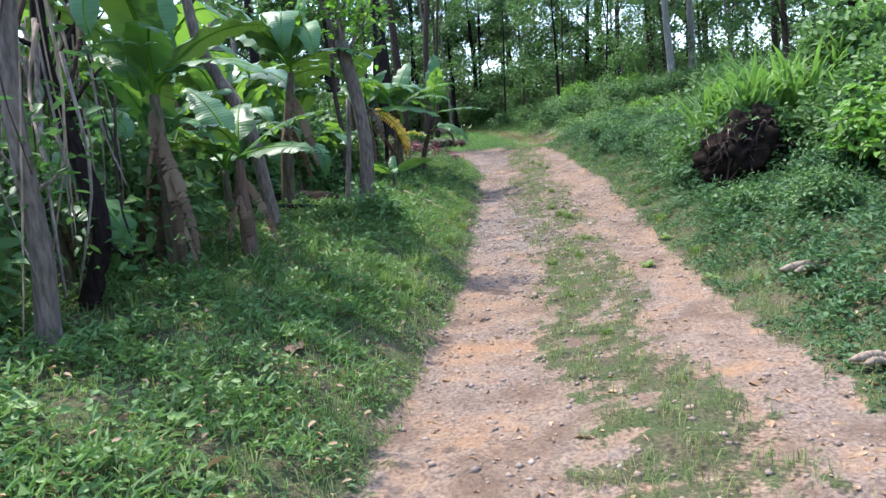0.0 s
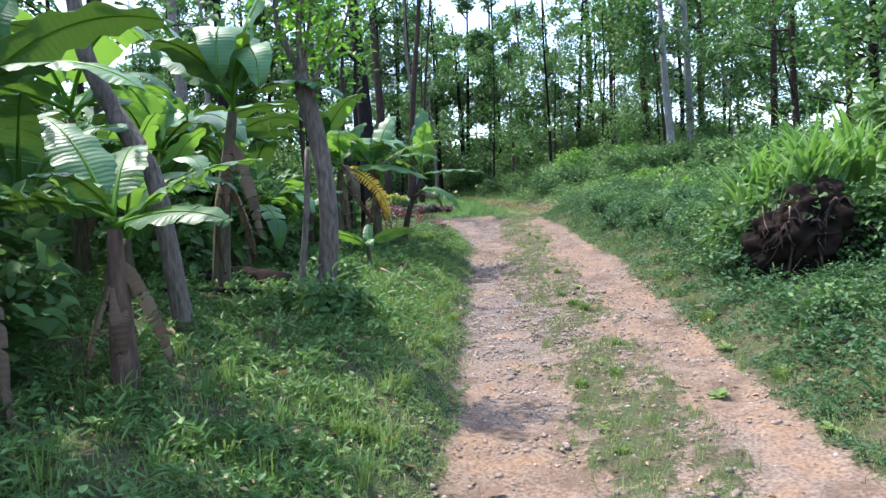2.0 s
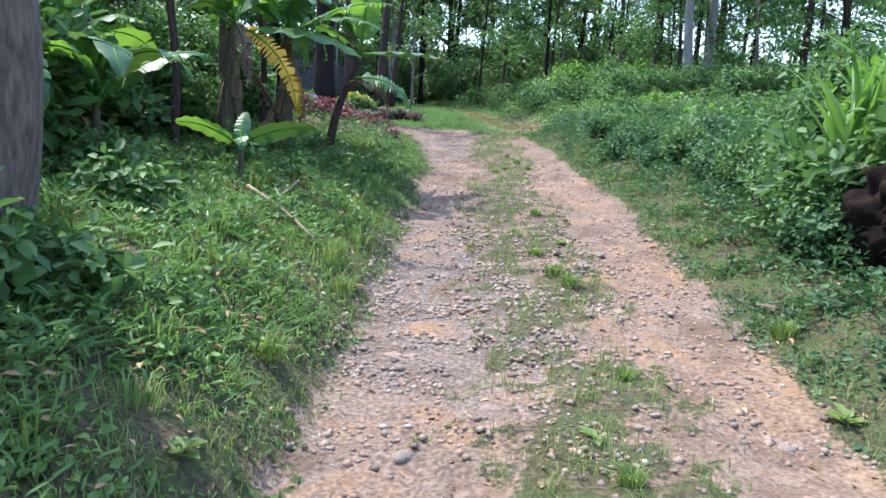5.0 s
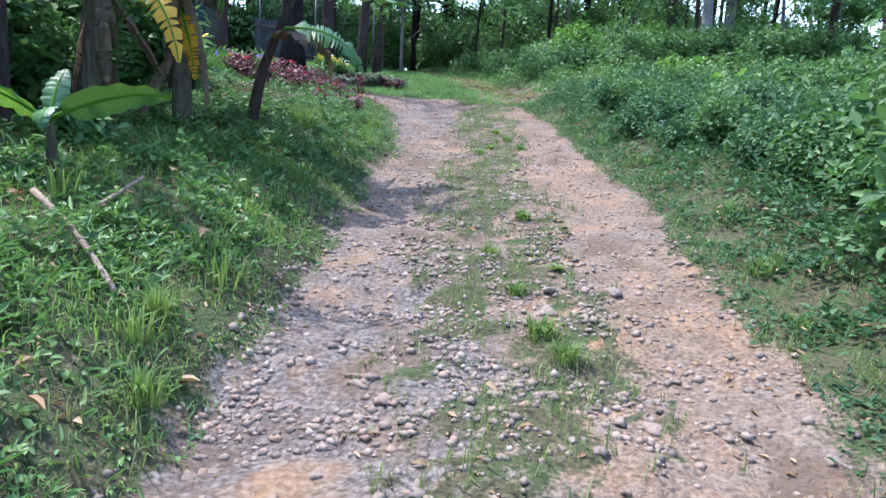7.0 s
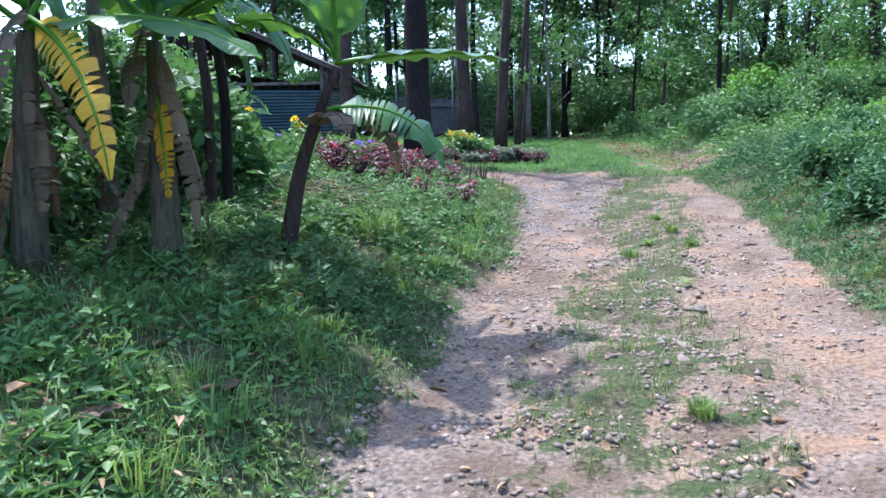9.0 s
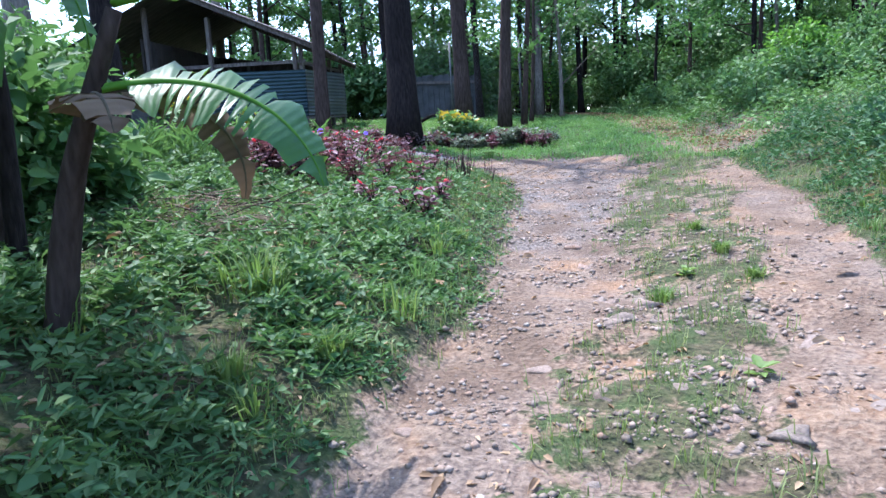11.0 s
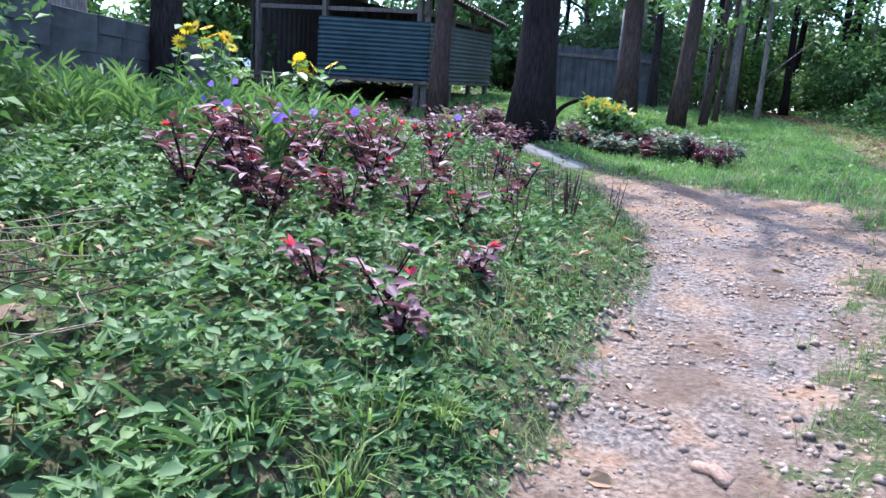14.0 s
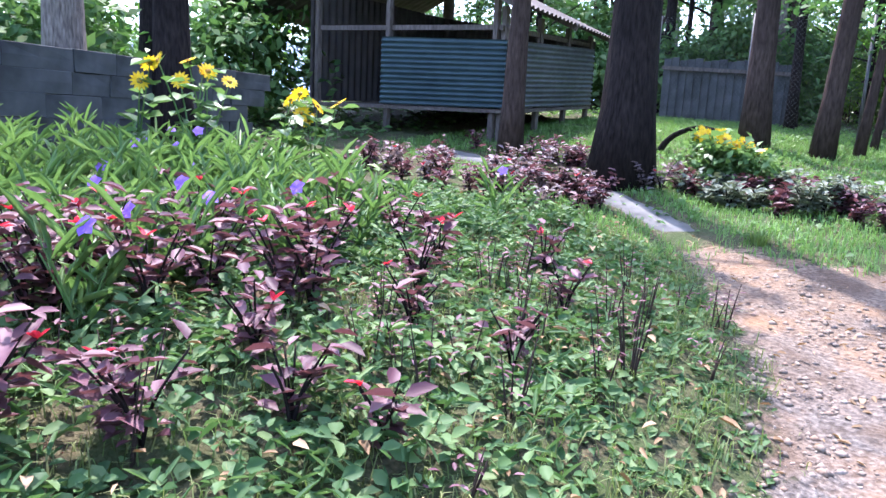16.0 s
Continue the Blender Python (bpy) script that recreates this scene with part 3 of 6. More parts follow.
# ---- trees and wood ----
def crown(centre, spread, n, size, seed, squash=0.8, fine=False, tint=0.0):
    """Leaves gathered in clumps through an uneven volume."""
    g = np.random.default_rng(seed)
    k = max(5, n // 75)
    c = unit(g.normal(size=(k, 3))) * g.uniform(0.25, 1.0, (k, 1)) ** 0.7 * np.array(spread) + np.array(centre)
    which = g.integers(0, k, n)
    off = g.normal(size=(n, 3)) * np.array([1, 1, squash]) * (0.13 * np.mean(spread) + 0.08)
    p = c[which] + off
    s = size * g.uniform(0.6, 1.4, n)
    way = round_ways(n, g, (-0.9, 0.35))
    return leaves(p, way, np.stack([g.normal(0, 0.5, n), g.normal(0, 0.5, n), np.ones(n)], 1), s, s * 0.55, 0.15, 0.2, fine), c


def wood_tree(x, y, tall, radius, bark, seed, name="tree", label="slender grey tree at the edge of the wood", lean=(0, 0), first=0.35, leafy=900, size=0.2, spread=2.0, mat=None, z=None, group="trees of the wood"):
    g = np.random.default_rng(seed)
    z = float(height(x, y)) - 0.08 if z is None else z
    ob = thing(name, (x, y, z), label, "tree", group)
    line = curve_points([(0, 0, 0), (lean[0] * 0.3 + g.normal(0, 0.05), lean[1] * 0.3 + g.normal(0, 0.05), tall * 0.33), (lean[0] * 0.7 + g.normal(0, 0.1), lean[1] * 0.7 + g.normal(0, 0.1), tall * 0.66), (lean[0], lean[1], tall)], 14)
    rad = radius * np.linspace(1, 0.3, 14) * np.r_[1.35, 1.08, np.ones(12)]
    pieces = [tube(line, rad, 10, 0.05, seed)]
    part("trunk", mesh_from("trunk", *pieces[0], bark), ob)
    sets, n = [], 6
    for i in range(n):
        u = first + (0.98 - first) * (i + g.uniform(0, 0.8)) / n
        a = g.uniform(0, 2 * np.pi)
        start = line[int(u * 13)]
        reach = spread * (1.15 - 0.6 * u) * g.uniform(0.6, 1.2)
        end = start + np.array([np.cos(a) * reach, np.sin(a) * reach, reach * g.uniform(0.3, 0.9)])
        part("limb", mesh_from("limb", *tube(curve_points([start, (start + end) / 2 + g.normal(0, 0.12, 3), end], 6), radius * np.linspace(0.35, 0.08, 6), 5, 0.03, seed + i), bark), ob)
        sets.append(crown(end - np.array([0, 0, 0.1 * reach]), (reach * 0.75, reach * 0.75, reach * 0.6), leafy // n, size, seed * 13 + i)[0])
    v = np.concatenate([s[0] for s in sets])
    k = np.cumsum([0] + [len(s[0]) for s in sets[:-1]])
    f = np.concatenate([s[1] + o for s, o in zip(sets, k)])
    part("crown", big_mesh("crown", v, f, mat or CANOPY), ob)
    return ob


def shrub(x, y, tall, wide, seed, mat, label, name="shrub", size=0.09, dense=1.0, z=None, stems=6):
    """A bush: a few thin stems and leaves in clumps, thicker outside."""
    g = np.random.default_rng(seed)
    z = float(height(x, y)) - 0.03 if z is None else z
    ob = thing(name, (x, y, z), label, "bush", "bushes")
    n = int(1000 * dense * wide * tall * (0.1 / size) ** 1.5)
    n = max(150, min(n, 5200))
    k = max(8, n // 40)
    c = unit(g.normal(size=(k, 3)) + [0, 0, 0.35]) * g.uniform(0.45, 1.0, (k, 1)) * [wide * 0.5, wide * 0.5, tall * 0.5] + [0, 0, tall * 0.5]
    c[:, 2] = np.maximum(c[:, 2], 0.05)
    p = c[g.integers(0, k, n)] + g.normal(size=(n, 3)) * 0.13 * (0.4 + 0.6 * min(wide, tall))
    p[:, 2] = np.maximum(p[:, 2], 0.02)
    out = unit(p - [0, 0, tall * 0.35])
    s = size * g.uniform(0.6, 1.5, n)
    v, f = leaves(p, out * [1, 1, 0.3] + g.normal(size=(n, 3)) * 0.7, out + [0, 0, 0.8] + g.normal(size=(n, 3)) * 0.4, s * 1.3, s * 0.7, fine=y < 24 and x > -4.2)
    for i in range(stems):
        part("stem", mesh_from("stem", *tube(curve_points([(0, 0, 0), c[i % k] * 0.55 + g.normal(0, 0.04, 3), c[i % k]], 6), np.linspace(0.014, 0.004, 6), 5), BARK_BROWN), ob)
    part("foliage", big_mesh("foliage", v, f, mat), ob)
    return ob


def build_wood():
    g = np.random.default_rng(90)
    placed = [
        (7.6, 31.2, 12, 0.17, BARK_PALE, (-0.5, 0)), (8.0, 37.0, 13, 0.2, BARK_BROWN, (-0.2, 0)), (6.6, 38.4, 12, 0.12, BARK_BROWN, (0.1, 0)),
        (9.3, 34.5, 13, 0.19, BARK_PALE, (-0.3, 0)), (3.5, 50.0, 13, 0.15, BARK_BROWN, (-0.6, 0)), (4.6, 52.0, 13, 0.15, BARK_DARK, (0.3, 0)),
        (0.6, 47.0, 12, 0.15, BARK_DARK, (0.5, 0)), (-0.8, 44.0, 12, 0.13, BARK_DARK, (0.6, 0)), (-2.6, 46, 12, 0.12, BARK_DARK, (0.2, 0)), (6.9, 47.0, 13, 0.3, BARK_DARK, (0.2, 0)),
        (11.5, 40, 13, 0.2, BARK_BROWN, (0, 0)), (13.5, 36, 12, 0.17, BARK_BROWN, (0.3, 0)),
    ]
    for i, (x, y, tall, r, b, lean) in enumerate(placed):
        wood_tree(x, y, tall, r, b, 100 + i, lean=lean, first=0.3, leafy=2400, size=0.22, spread=2.6, label="tall slender tree at the edge of the wood")
    spots = [(x + g.uniform(-1.4, 1.4), y + g.uniform(-1.6, 1.6)) for x in range(-26, 34, 4) for y in (44, 51, 59)]
    for i, (x, y) in enumerate(spots):
        if abs(x - 0.11 * y) < 1.6 and y > 45:
            continue
        wood_tree(x, y, g.uniform(9, 14), g.uniform(0.1, 0.17), [BARK_DARK, BARK_BROWN, BARK_PALE][i % 3], 200 + i, lean=(g.normal(0, 0.5), 0), first=g.uniform(0.06, 0.25), leafy=2700, size=0.27, spread=3.0, label="slender tree standing deep in the wood")
    for i in range(15):
        x, y = -17 + i * 1.05 + g.uniform(-0.4, 0.4), 37.5 + g.uniform(0, 4.5)
        wood_tree(x, y, g.uniform(10, 12), g.uniform(0.08, 0.13), [BARK_DARK, BARK_BROWN][i % 2], 300 + i, lean=(g.normal(0, 0.4), 0), first=0.36, leafy=2600, size=0.2, spread=2.6, label="leafy tree standing behind the garden")
    for i in range(44):
        x = -16 + i * 0.95 + g.uniform(-0.4, 0.4)
        y = 41 + g.uniform(-1.8, 3.5) - 0.05 * abs(x)
        shrub(x, y, g.uniform(1.1, 2.6), g.uniform(1.8, 3.0), 400 + i, SHRUB if i % 6 else SHRUB_BRIGHT, "dense green undergrowth at the foot of the wood", size=0.1, dense=0.5, stems=4)
    for i in range(22):
        x = -12 + i * 1.3 + g.uniform(-0.4, 0.4)
        shrub(x, 53 + g.uniform(-1, 2), g.uniform(2.6, 4.0), g.uniform(2.6, 3.4), 350 + i, SHRUB, "dense green undergrowth at the foot of the wood", size=0.26, dense=0.7, stems=3)
    for i in range(16):
        x = -6 + i * 1.1 + g.uniform(-0.4, 0.4)
        shrub(x, 47 + g.uniform(-1, 2), g.uniform(2.2, 3.6), g.uniform(2.2, 3.2), 380 + i, SHRUB, "dense green undergrowth at the foot of the wood", size=0.15, dense=0.5, stems=4)
    for i in range(26):
        x = 6 + (i % 13) * 1.5 + g.uniform(-0.5, 0.5)
        y = 24 + (i // 13) * 7 + g.uniform(-2, 2)
        shrub(x, y, g.uniform(0.3, 0.65), g.uniform(1.6, 2.6), 460 + i, SHRUB if i % 5 else SHRUB_BRIGHT, "tangled green bush beyond the mound", size=0.13, dense=0.6, stems=4)
    for i in range(64):
        y = 26.5 + 15 * (i / 64) + g.uniform(-1, 1)
        past = 1.3 + (i * 0.618 % 1) * 8.5
        x = 1.5 - (y - 24.5) * 0.23 + past
        shrub(x, y, min(1.1, 0.28 + 0.1 * past + g.uniform(0, 0.3)), g.uniform(1.1, 1.9), 560 + i, SHRUB, "low dark undergrowth beside the old trail", size=g.uniform(0.06, 0.09), dense=0.8, stems=3)
    for i in range(26):
        y = 32 + (i * 0.618 % 1) * 11
        x = -5 + i * 0.62 + g.uniform(-0.3, 0.3) + (41 - y) * 0.25
        if abs(x - 1.5 + (y - 24.5) * 0.23) < 1.0:
            continue
        wood_tree(x, y, g.uniform(6, 9), g.uniform(0.045, 0.08), [BARK_BROWN, BARK_DARK, BARK_GREY][i % 3], 640 + i, lean=(g.normal(0, 0.4), 0), first=0.16, leafy=1900, size=0.13, spread=1.8, label="slim young tree with small leaves in the wood")
    for i, (x, y) in enumerate([(9.2, 18.6), (10.8, 22.5), (10.4, 26.5), (12.6, 20.5), (12.8, 28.0)]):
        wood_tree(x, y, g.uniform(8, 10), 0.13, [BARK_BROWN, BARK_DARK][i % 2], 540 + i, first=0.22, leafy=2600, size=0.17, spread=2.6, label="dense leafy tree behind the bushy mound")
    for i in range(12):
        x, y = g.uniform(10, 22), 8 + i * 2.2 + g.uniform(-1, 1)
        wood_tree(x, y, g.uniform(8, 12), 0.15, BARK_BROWN, 520 + i, first=0.15, leafy=1300, size=0.26, spread=3.0, label="leafy tree behind the bushy mound")


build_wood()


def hills():
    """Far hills, the blue haze of distance painted into their colour."""
    m, n, l, p = material("hazy_far_hill")
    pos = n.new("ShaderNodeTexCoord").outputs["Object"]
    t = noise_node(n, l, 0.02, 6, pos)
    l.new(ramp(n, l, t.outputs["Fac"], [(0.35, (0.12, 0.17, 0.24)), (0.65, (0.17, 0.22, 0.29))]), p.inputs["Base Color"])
    p.inputs["Roughness"].default_value = 1.0
    a = np.linspace(-1.9, 0.6, 60)
    rows = []
    for r, up in ((420, -6), (520, 30), (640, 62), (760, 70), (900, -6)):
        rows.append(np.stack([np.sin(a) * r, np.cos(a) * r, (up + 0.25 * up * np.sin(a * 7 + r) + 0.12 * up * np.sin(a * 19 + 2 * r)) * np.clip((0.1 - a) * 1.4, 0.12, 1) - 6 * (up < 0)], 1))
    v = np.concatenate(rows)
    i = (np.arange(4)[:, None] * 60 + np.arange(59)).ravel()
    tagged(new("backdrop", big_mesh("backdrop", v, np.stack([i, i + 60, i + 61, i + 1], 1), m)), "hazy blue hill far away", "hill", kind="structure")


hills()


# ---- the banana grove on the left bank ----
def banana_leaf(base, azimuth, rise, length, width, droop, seed, torn=0.2, arch=0.25, petiole=0.14, turn=0.0):
    """One leaf: a midrib that bends over under its weight, two blades, tears between the veins."""
    g = np.random.default_rng(seed)
    a = radians(azimuth)
    flat = np.array([math.cos(a), math.sin(a), 0.0])
    up = np.array([0, 0, 1.0])
    n = 24
    p, pts, ways = np.array(base, float), [], []
    for i in range(n + 1):
        s = i / n
        pitch = radians(rise - droop * s**1.5)
        w = flat * math.cos(pitch) + up * math.sin(pitch)
        pts.append(p.copy())
        ways.append(w)
        p = p + w * length / n
    pts, ways = np.array(pts), np.array(ways)
    side = np.tile(np.array([-math.sin(a), math.cos(a), 0.0]), (n + 1, 1))
    nor = np.cross(ways, side)
    t = radians(turn)
    side, nor = side * math.cos(t) + nor * math.sin(t), nor * math.cos(t) - side * math.sin(t)
    s = np.linspace(0, 1, n + 1)
    body = np.clip((s - petiole) / (1 - petiole), 0, 1)
    half = 0.5 * width * (np.sin(np.pi * np.clip(body, 0, 1) ** 0.62) ** 0.62) * (s > petiole) + 0.012
    half *= 1 + 0.05 * np.sin(s * 40 + seed)
    v, f, co = [], [], []
    def row(i, k, slip):
        h = half[min(i, n)] * k
        across = np.array([-1, -0.55, 0, 0.55, 1])
        lift = arch * h * np.abs(across) - 0.9 * arch * h * across**2 * 1.6
        flutter = 0.05 * width * np.array([math.sin(i * 1.3 + seed), 0.3 * math.sin(i * 0.9), 0, 0.3 * math.sin(i * 1.1 + 2), math.sin(i * 1.7 + 1 + seed)]) * (body[i] > 0)
        for c, q, e in zip(across, lift, flutter):
            v.append(pts[i] + side[i] * c * h + nor[i] * (q + e) + ways[i] * slip * abs(c) - up * abs(slip) * abs(c) * 1.5)
            co.append((s[i] * length, c * 0.5 + 0.5, abs(c)))
        return len(v) - 5
    last = row(0, 1, 0)
    for i in range(1, n + 1):
        rip = g.uniform() < torn and body[i] > 0.12 and i < n
        now = row(i, 1, -0.25 * length / n if rip else 0)
        for j in range(4):
            f.append([last + j, last + j + 1, now + j + 1, now + j])
        last = row(i, g.uniform(0.86, 1), 0.3 * length / n) if rip else now
    return np.array(v), f, np.array(co), (pts, 0.016 * (1.25 - s) * (0.5 + length / 2.4))


def banana(x, y, stem, leaves_at, seed, lean=(0, 0), radius=0.085, label="banana plant with broad green leaves", bark=None, z=None, dead=0):
    """A banana plant: a sheathed stem, leaves that spring from its top, dry ones hanging round it."""
    z = float(height(x, y)) - 0.04 if z is None else z
    g = np.random.default_rng(seed)
    ob = thing("banana_plant", (x, y, z), label, "banana plant", "banana plants")
    top = np.array([lean[0], lean[1], stem])
    line = curve_points([(0, 0, 0), top * [0.35, 0.35, 0.5], top], 10)
    part("stem", mesh_from("stem", *tube(line, radius * np.linspace(1.15, 0.5, 10), 12, 0.06, seed), bark or STEM), ob)
    for i, (azimuth, rise, length, width, droop, *rest) in enumerate(leaves_at):
        mat = rest[0] if rest else BANANA
        torn = rest[1] if len(rest) > 1 else 0.12
        turn = rest[2] if len(rest) > 2 else g.uniform(-25, 25)
        start = rest[3] if len(rest) > 3 else 1.0
        v, f, co, (rib, rad) = banana_leaf(line[int(9 * start)] + [0, 0, 0.02 * i * (start == 1)], azimuth, rise, length, width, droop, seed * 17 + i, torn, turn=turn)
        lf = part("leaf", mesh_from("leaf", v, f, mat, leafco=co), ob)
        part("midrib", mesh_from("midrib", *tube(rib, rad, 5), STEM if mat is BANANA_DEAD else SPROUT), lf)
    for i in range(dead):
        a = g.uniform(0, 360)
        v, f, co, (rib, rad) = banana_leaf(line[int(g.integers(5, 10))], a, g.uniform(-82, -50), stem * g.uniform(0.4, 0.85), g.uniform(0.04, 0.12), g.uniform(15, 45), seed * 31 + i, 0.4, 1.0, turn=g.uniform(-60, 60))
        part("dry_leaf", mesh_from("dry_leaf", v, f, BANANA_DEAD, leafco=co), ob, "dry brown hanging leaf")
    return ob


def random_leaves(n, seed, length=1.5, width=0.46, rise=(5, 80), droop=(40, 165)):
    g = np.random.default_rng(seed)
    return [(i * 360 / n + g.uniform(-25, 25), g.uniform(*rise), length * g.uniform(0.75, 1.2), width * g.uniform(0.8, 1.15), g.uniform(*droop), BANANA, g.uniform(0.02, 0.3)) for i in range(n)]


Y, DEAD = BANANA_YELLOW, BANANA_DEAD
banana(-2.33, 6.35, 0.98, [(15, 40, 0.95, 0.30, 45), (-20, 12, 0.85, 0.27, 35), (150, 62, 0.95, 0.32, 40), (185, 25, 0.8, 0.27, 50), (100, 60, 0.8, 0.28, 60), (255, 45, 0.6, 0.24, 70)], 1, radius=0.075, bark=STEM_RED, dead=6, label="young banana plant with broad spreading leaves")
banana(-2.75, 5.75, 1.55, [(70, 84, 1.35, 0.42, 20, BANANA, 0.0, 10), (-85, 88, 1.9, 0.42, 205, BANANA, 0.0, 0), (20, 50, 1.2, 0.40, 70), (150, 45, 1.2, 0.38, 80), (200, 60, 1.2, 0.4, 60), (300, 55, 0.9, 0.34, 95), (-10, 18, 1.1, 0.34, 60, BANANA, 0.1, 10), (110, 65, 1.4, 0.42, 50)], 2, radius=0.08, dead=9, label="tall banana plant with an upright pale leaf")
banana(-2.75, 9.05, 1.75, [(-78, 86, 1.6, 0.44, 222, BANANA, 0.0, 0), (-55, 70, 1.3, 0.4, 185, BANANA, 0.05, 20), (-20, 80, 1.5, 0.42, 60, BANANA, 0.0, 50), (170, 50, 1.3, 0.42, 60), (215, 60, 1.3, 0.42, 50), (-15, 18, 1.2, 0.34, 60, BANANA, 0.35, 5), (95, 60, 1.4, 0.4, 60), (250, 40, 1.2, 0.38, 70)], 3, lean=(0.28, -0.1), radius=0.085, dead=4, label="banana plant with backlit drooping leaves")
banana(-2.0, 14.6, 1.35, [(10, 38, 1.35, 0.34, 45, BANANA, 0.25, 0), (-8, 30, 1.25, 0.32, 70, BANANA, 0.35, 10), (60, 70, 1.2, 0.38, 40), (110, 55, 1.2, 0.36, 60), (180, 45, 1.2, 0.36, 70, BANANA, 0.3), (-60, 45, 1.1, 0.34, 95, BANANA, 0.3), (-35, 62, 0.9, 0.34, 120), (225, 60, 1.1, 0.36, 80), (-80, -45, 0.7, 0.15, 40, DEAD, 0.4), (-50, -45, 0.7, 0.12, 42, Y, 0.5, 50, 0.8)], 4, radius=0.085, dead=5, label="banana plant with tattered spreading leaves")
banana(-1.67, 15.45, 1.28, [(20, 8, 1.04, 0.42, 92, BANANA, 0.3, 30, 0.8), (8, 8, 1.15, 0.34, 25, BANANA, 0.1, 0), (80, 82, 1.3, 0.4, 20), (165, 40, 1.05, 0.38, 60), (200, 62, 1.1, 0.4, 50), (-70, 75, 1.0, 0.38, 50), (-35, 40, 0.55, 0.25, 120, DEAD, 0.5, 0, 0.75), (28, 0, 0.8, 0.2, 110, DEAD, 0.5, 40, 0.8)], 5, lean=(0.42, 0.05), radius=0.062, label="leaning banana plant with a drooping broad leaf", bark=BARK_BROWN)
banana(-2.62, 14.2, 1.35, [(-2, 6, 1.5, 0.42, 42, BANANA, 0.06, 14), (200, 40, 1.3, 0.4, 60), (70, 60, 1.3, 0.4, 50), (130, 50, 1.3, 0.4, 60), (-27, -20, 1.35, 0.2, 65, Y, 0.55, 55), (-60, -20, 1.1, 0.16, 68, DEAD, 0.5, 30), (-80, 55, 1.1, 0.36, 90), (250, 20, 0.9, 0.3, 70)], 6, lean=(0.12, 0), radius=0.09, dead=6, label="banana plant with one yellow hanging leaf")
banana(-1.82, 12.3, 0.34, [(172, 32, 0.66, 0.2, 40, BANANA, 0.0, 45), (5, 26, 0.7, 0.2, 35, BANANA, 0.0, -45), (95, 60, 0.35, 0.12, 30), (-70, 20, 0.28, 0.1, 110)], 7, radius=0.035, label="small banana sucker with two long leaves")
banana(-3.0, 15.3, 1.7, random_leaves(7, 31), 8, dead=3)
g0 = np.random.default_rng(77)
for i, (bx, by) in enumerate([(-4.7, 7.0), (-4.4, 9.6), (-4.4, 11.7), (-5.4, 7.8), (-5.2, 12.6), (-4.3, 13.5), (-6.4, 10.6), (-4.7, 15.4), (-6.2, 14.6), (-7.6, 9.0), (-7.8, 13.0), (-5.6, 5.6)]):
    banana(bx, by, float(g0.uniform(1.3, 2.1)), random_leaves(8, 40 + i, 1.75, 0.5), 20 + i, dead=3, label="banana plant in the shade of the grove")


for i, (bx, by, bs) in enumerate([(-3.4, 5.2, 0.7), (-3.5, 7.3, 0.9), (-3.2, 8.2, 0.6), (-3.6, 9.9, 0.9), (-3.1, 10.9, 0.7), (-3.9, 6.4, 1.1), (-3.4, 12.3, 0.9), (-4.3, 8.7, 1.1), (-2.9, 11.9, 0.5)]):
    banana(bx, by, bs, random_leaves(6, 60 + i, 1.1, 0.34, (15, 80), (40, 150)), 50 + i, radius=0.055, dead=3, bark=[STEM, STEM_RED][i % 2], label="young banana plant in the shade of the grove")


def pollard(x, y, points, radii, bark, seed, label, shoots=(), name="tree", tops=None, mat=None, leaf=0.09, leafy=260):
    """A crooked trunk through given points, with shoots and their leaves."""
    z = float(height(x, y)) - 0.06
    ob = thing(name, (x, y, z), label, "tree", "trees of the grove")
    pts = np.array([(0, 0, 0)] + [(px - x, py - y, pz - z) for px, py, pz in points])
    line = curve_points(pts, 22)
    rad = np.interp(np.linspace(0, 1, 22), np.linspace(0, 1, len(radii)), radii) * np.r_[1.25, 1.08, np.ones(20)]
    part("trunk", mesh_from("trunk", *tube(line, rad, 14, 0.05, seed), bark), ob)
    g = np.random.default_rng(seed)
    for i, (u, dx, dy, dz, r) in enumerate(shoots):
        a = line[int(u * 21)]
        b = a + np.array([dx, dy, dz])
        tw = curve_points([a, a * 0.5 + b * 0.5 + g.normal(0, 0.06, 3), b], 8)
        limb = part("limb", mesh_from("limb", *tube(tw, np.linspace(r, r * 0.35, 8), 7, 0.05, seed + i), bark), ob)
        n = leafy
        c = tw[g.integers(2, 8, n)] + g.normal(0, 0.16, (n, 3)) + [0, 0, 0.05]
        s = leaf * g.uniform(0.6, 1.4, n)
        v, f = leaves(c, round_ways(n, g, (-0.7, 0.3)), np.stack([g.normal(0, 0.5, n), g.normal(0, 0.5, n), np.ones(n)], 1), s, s * 0.5)
        part("foliage", big_mesh("foliage", v, f, mat or SPROUT), limb)
    return ob


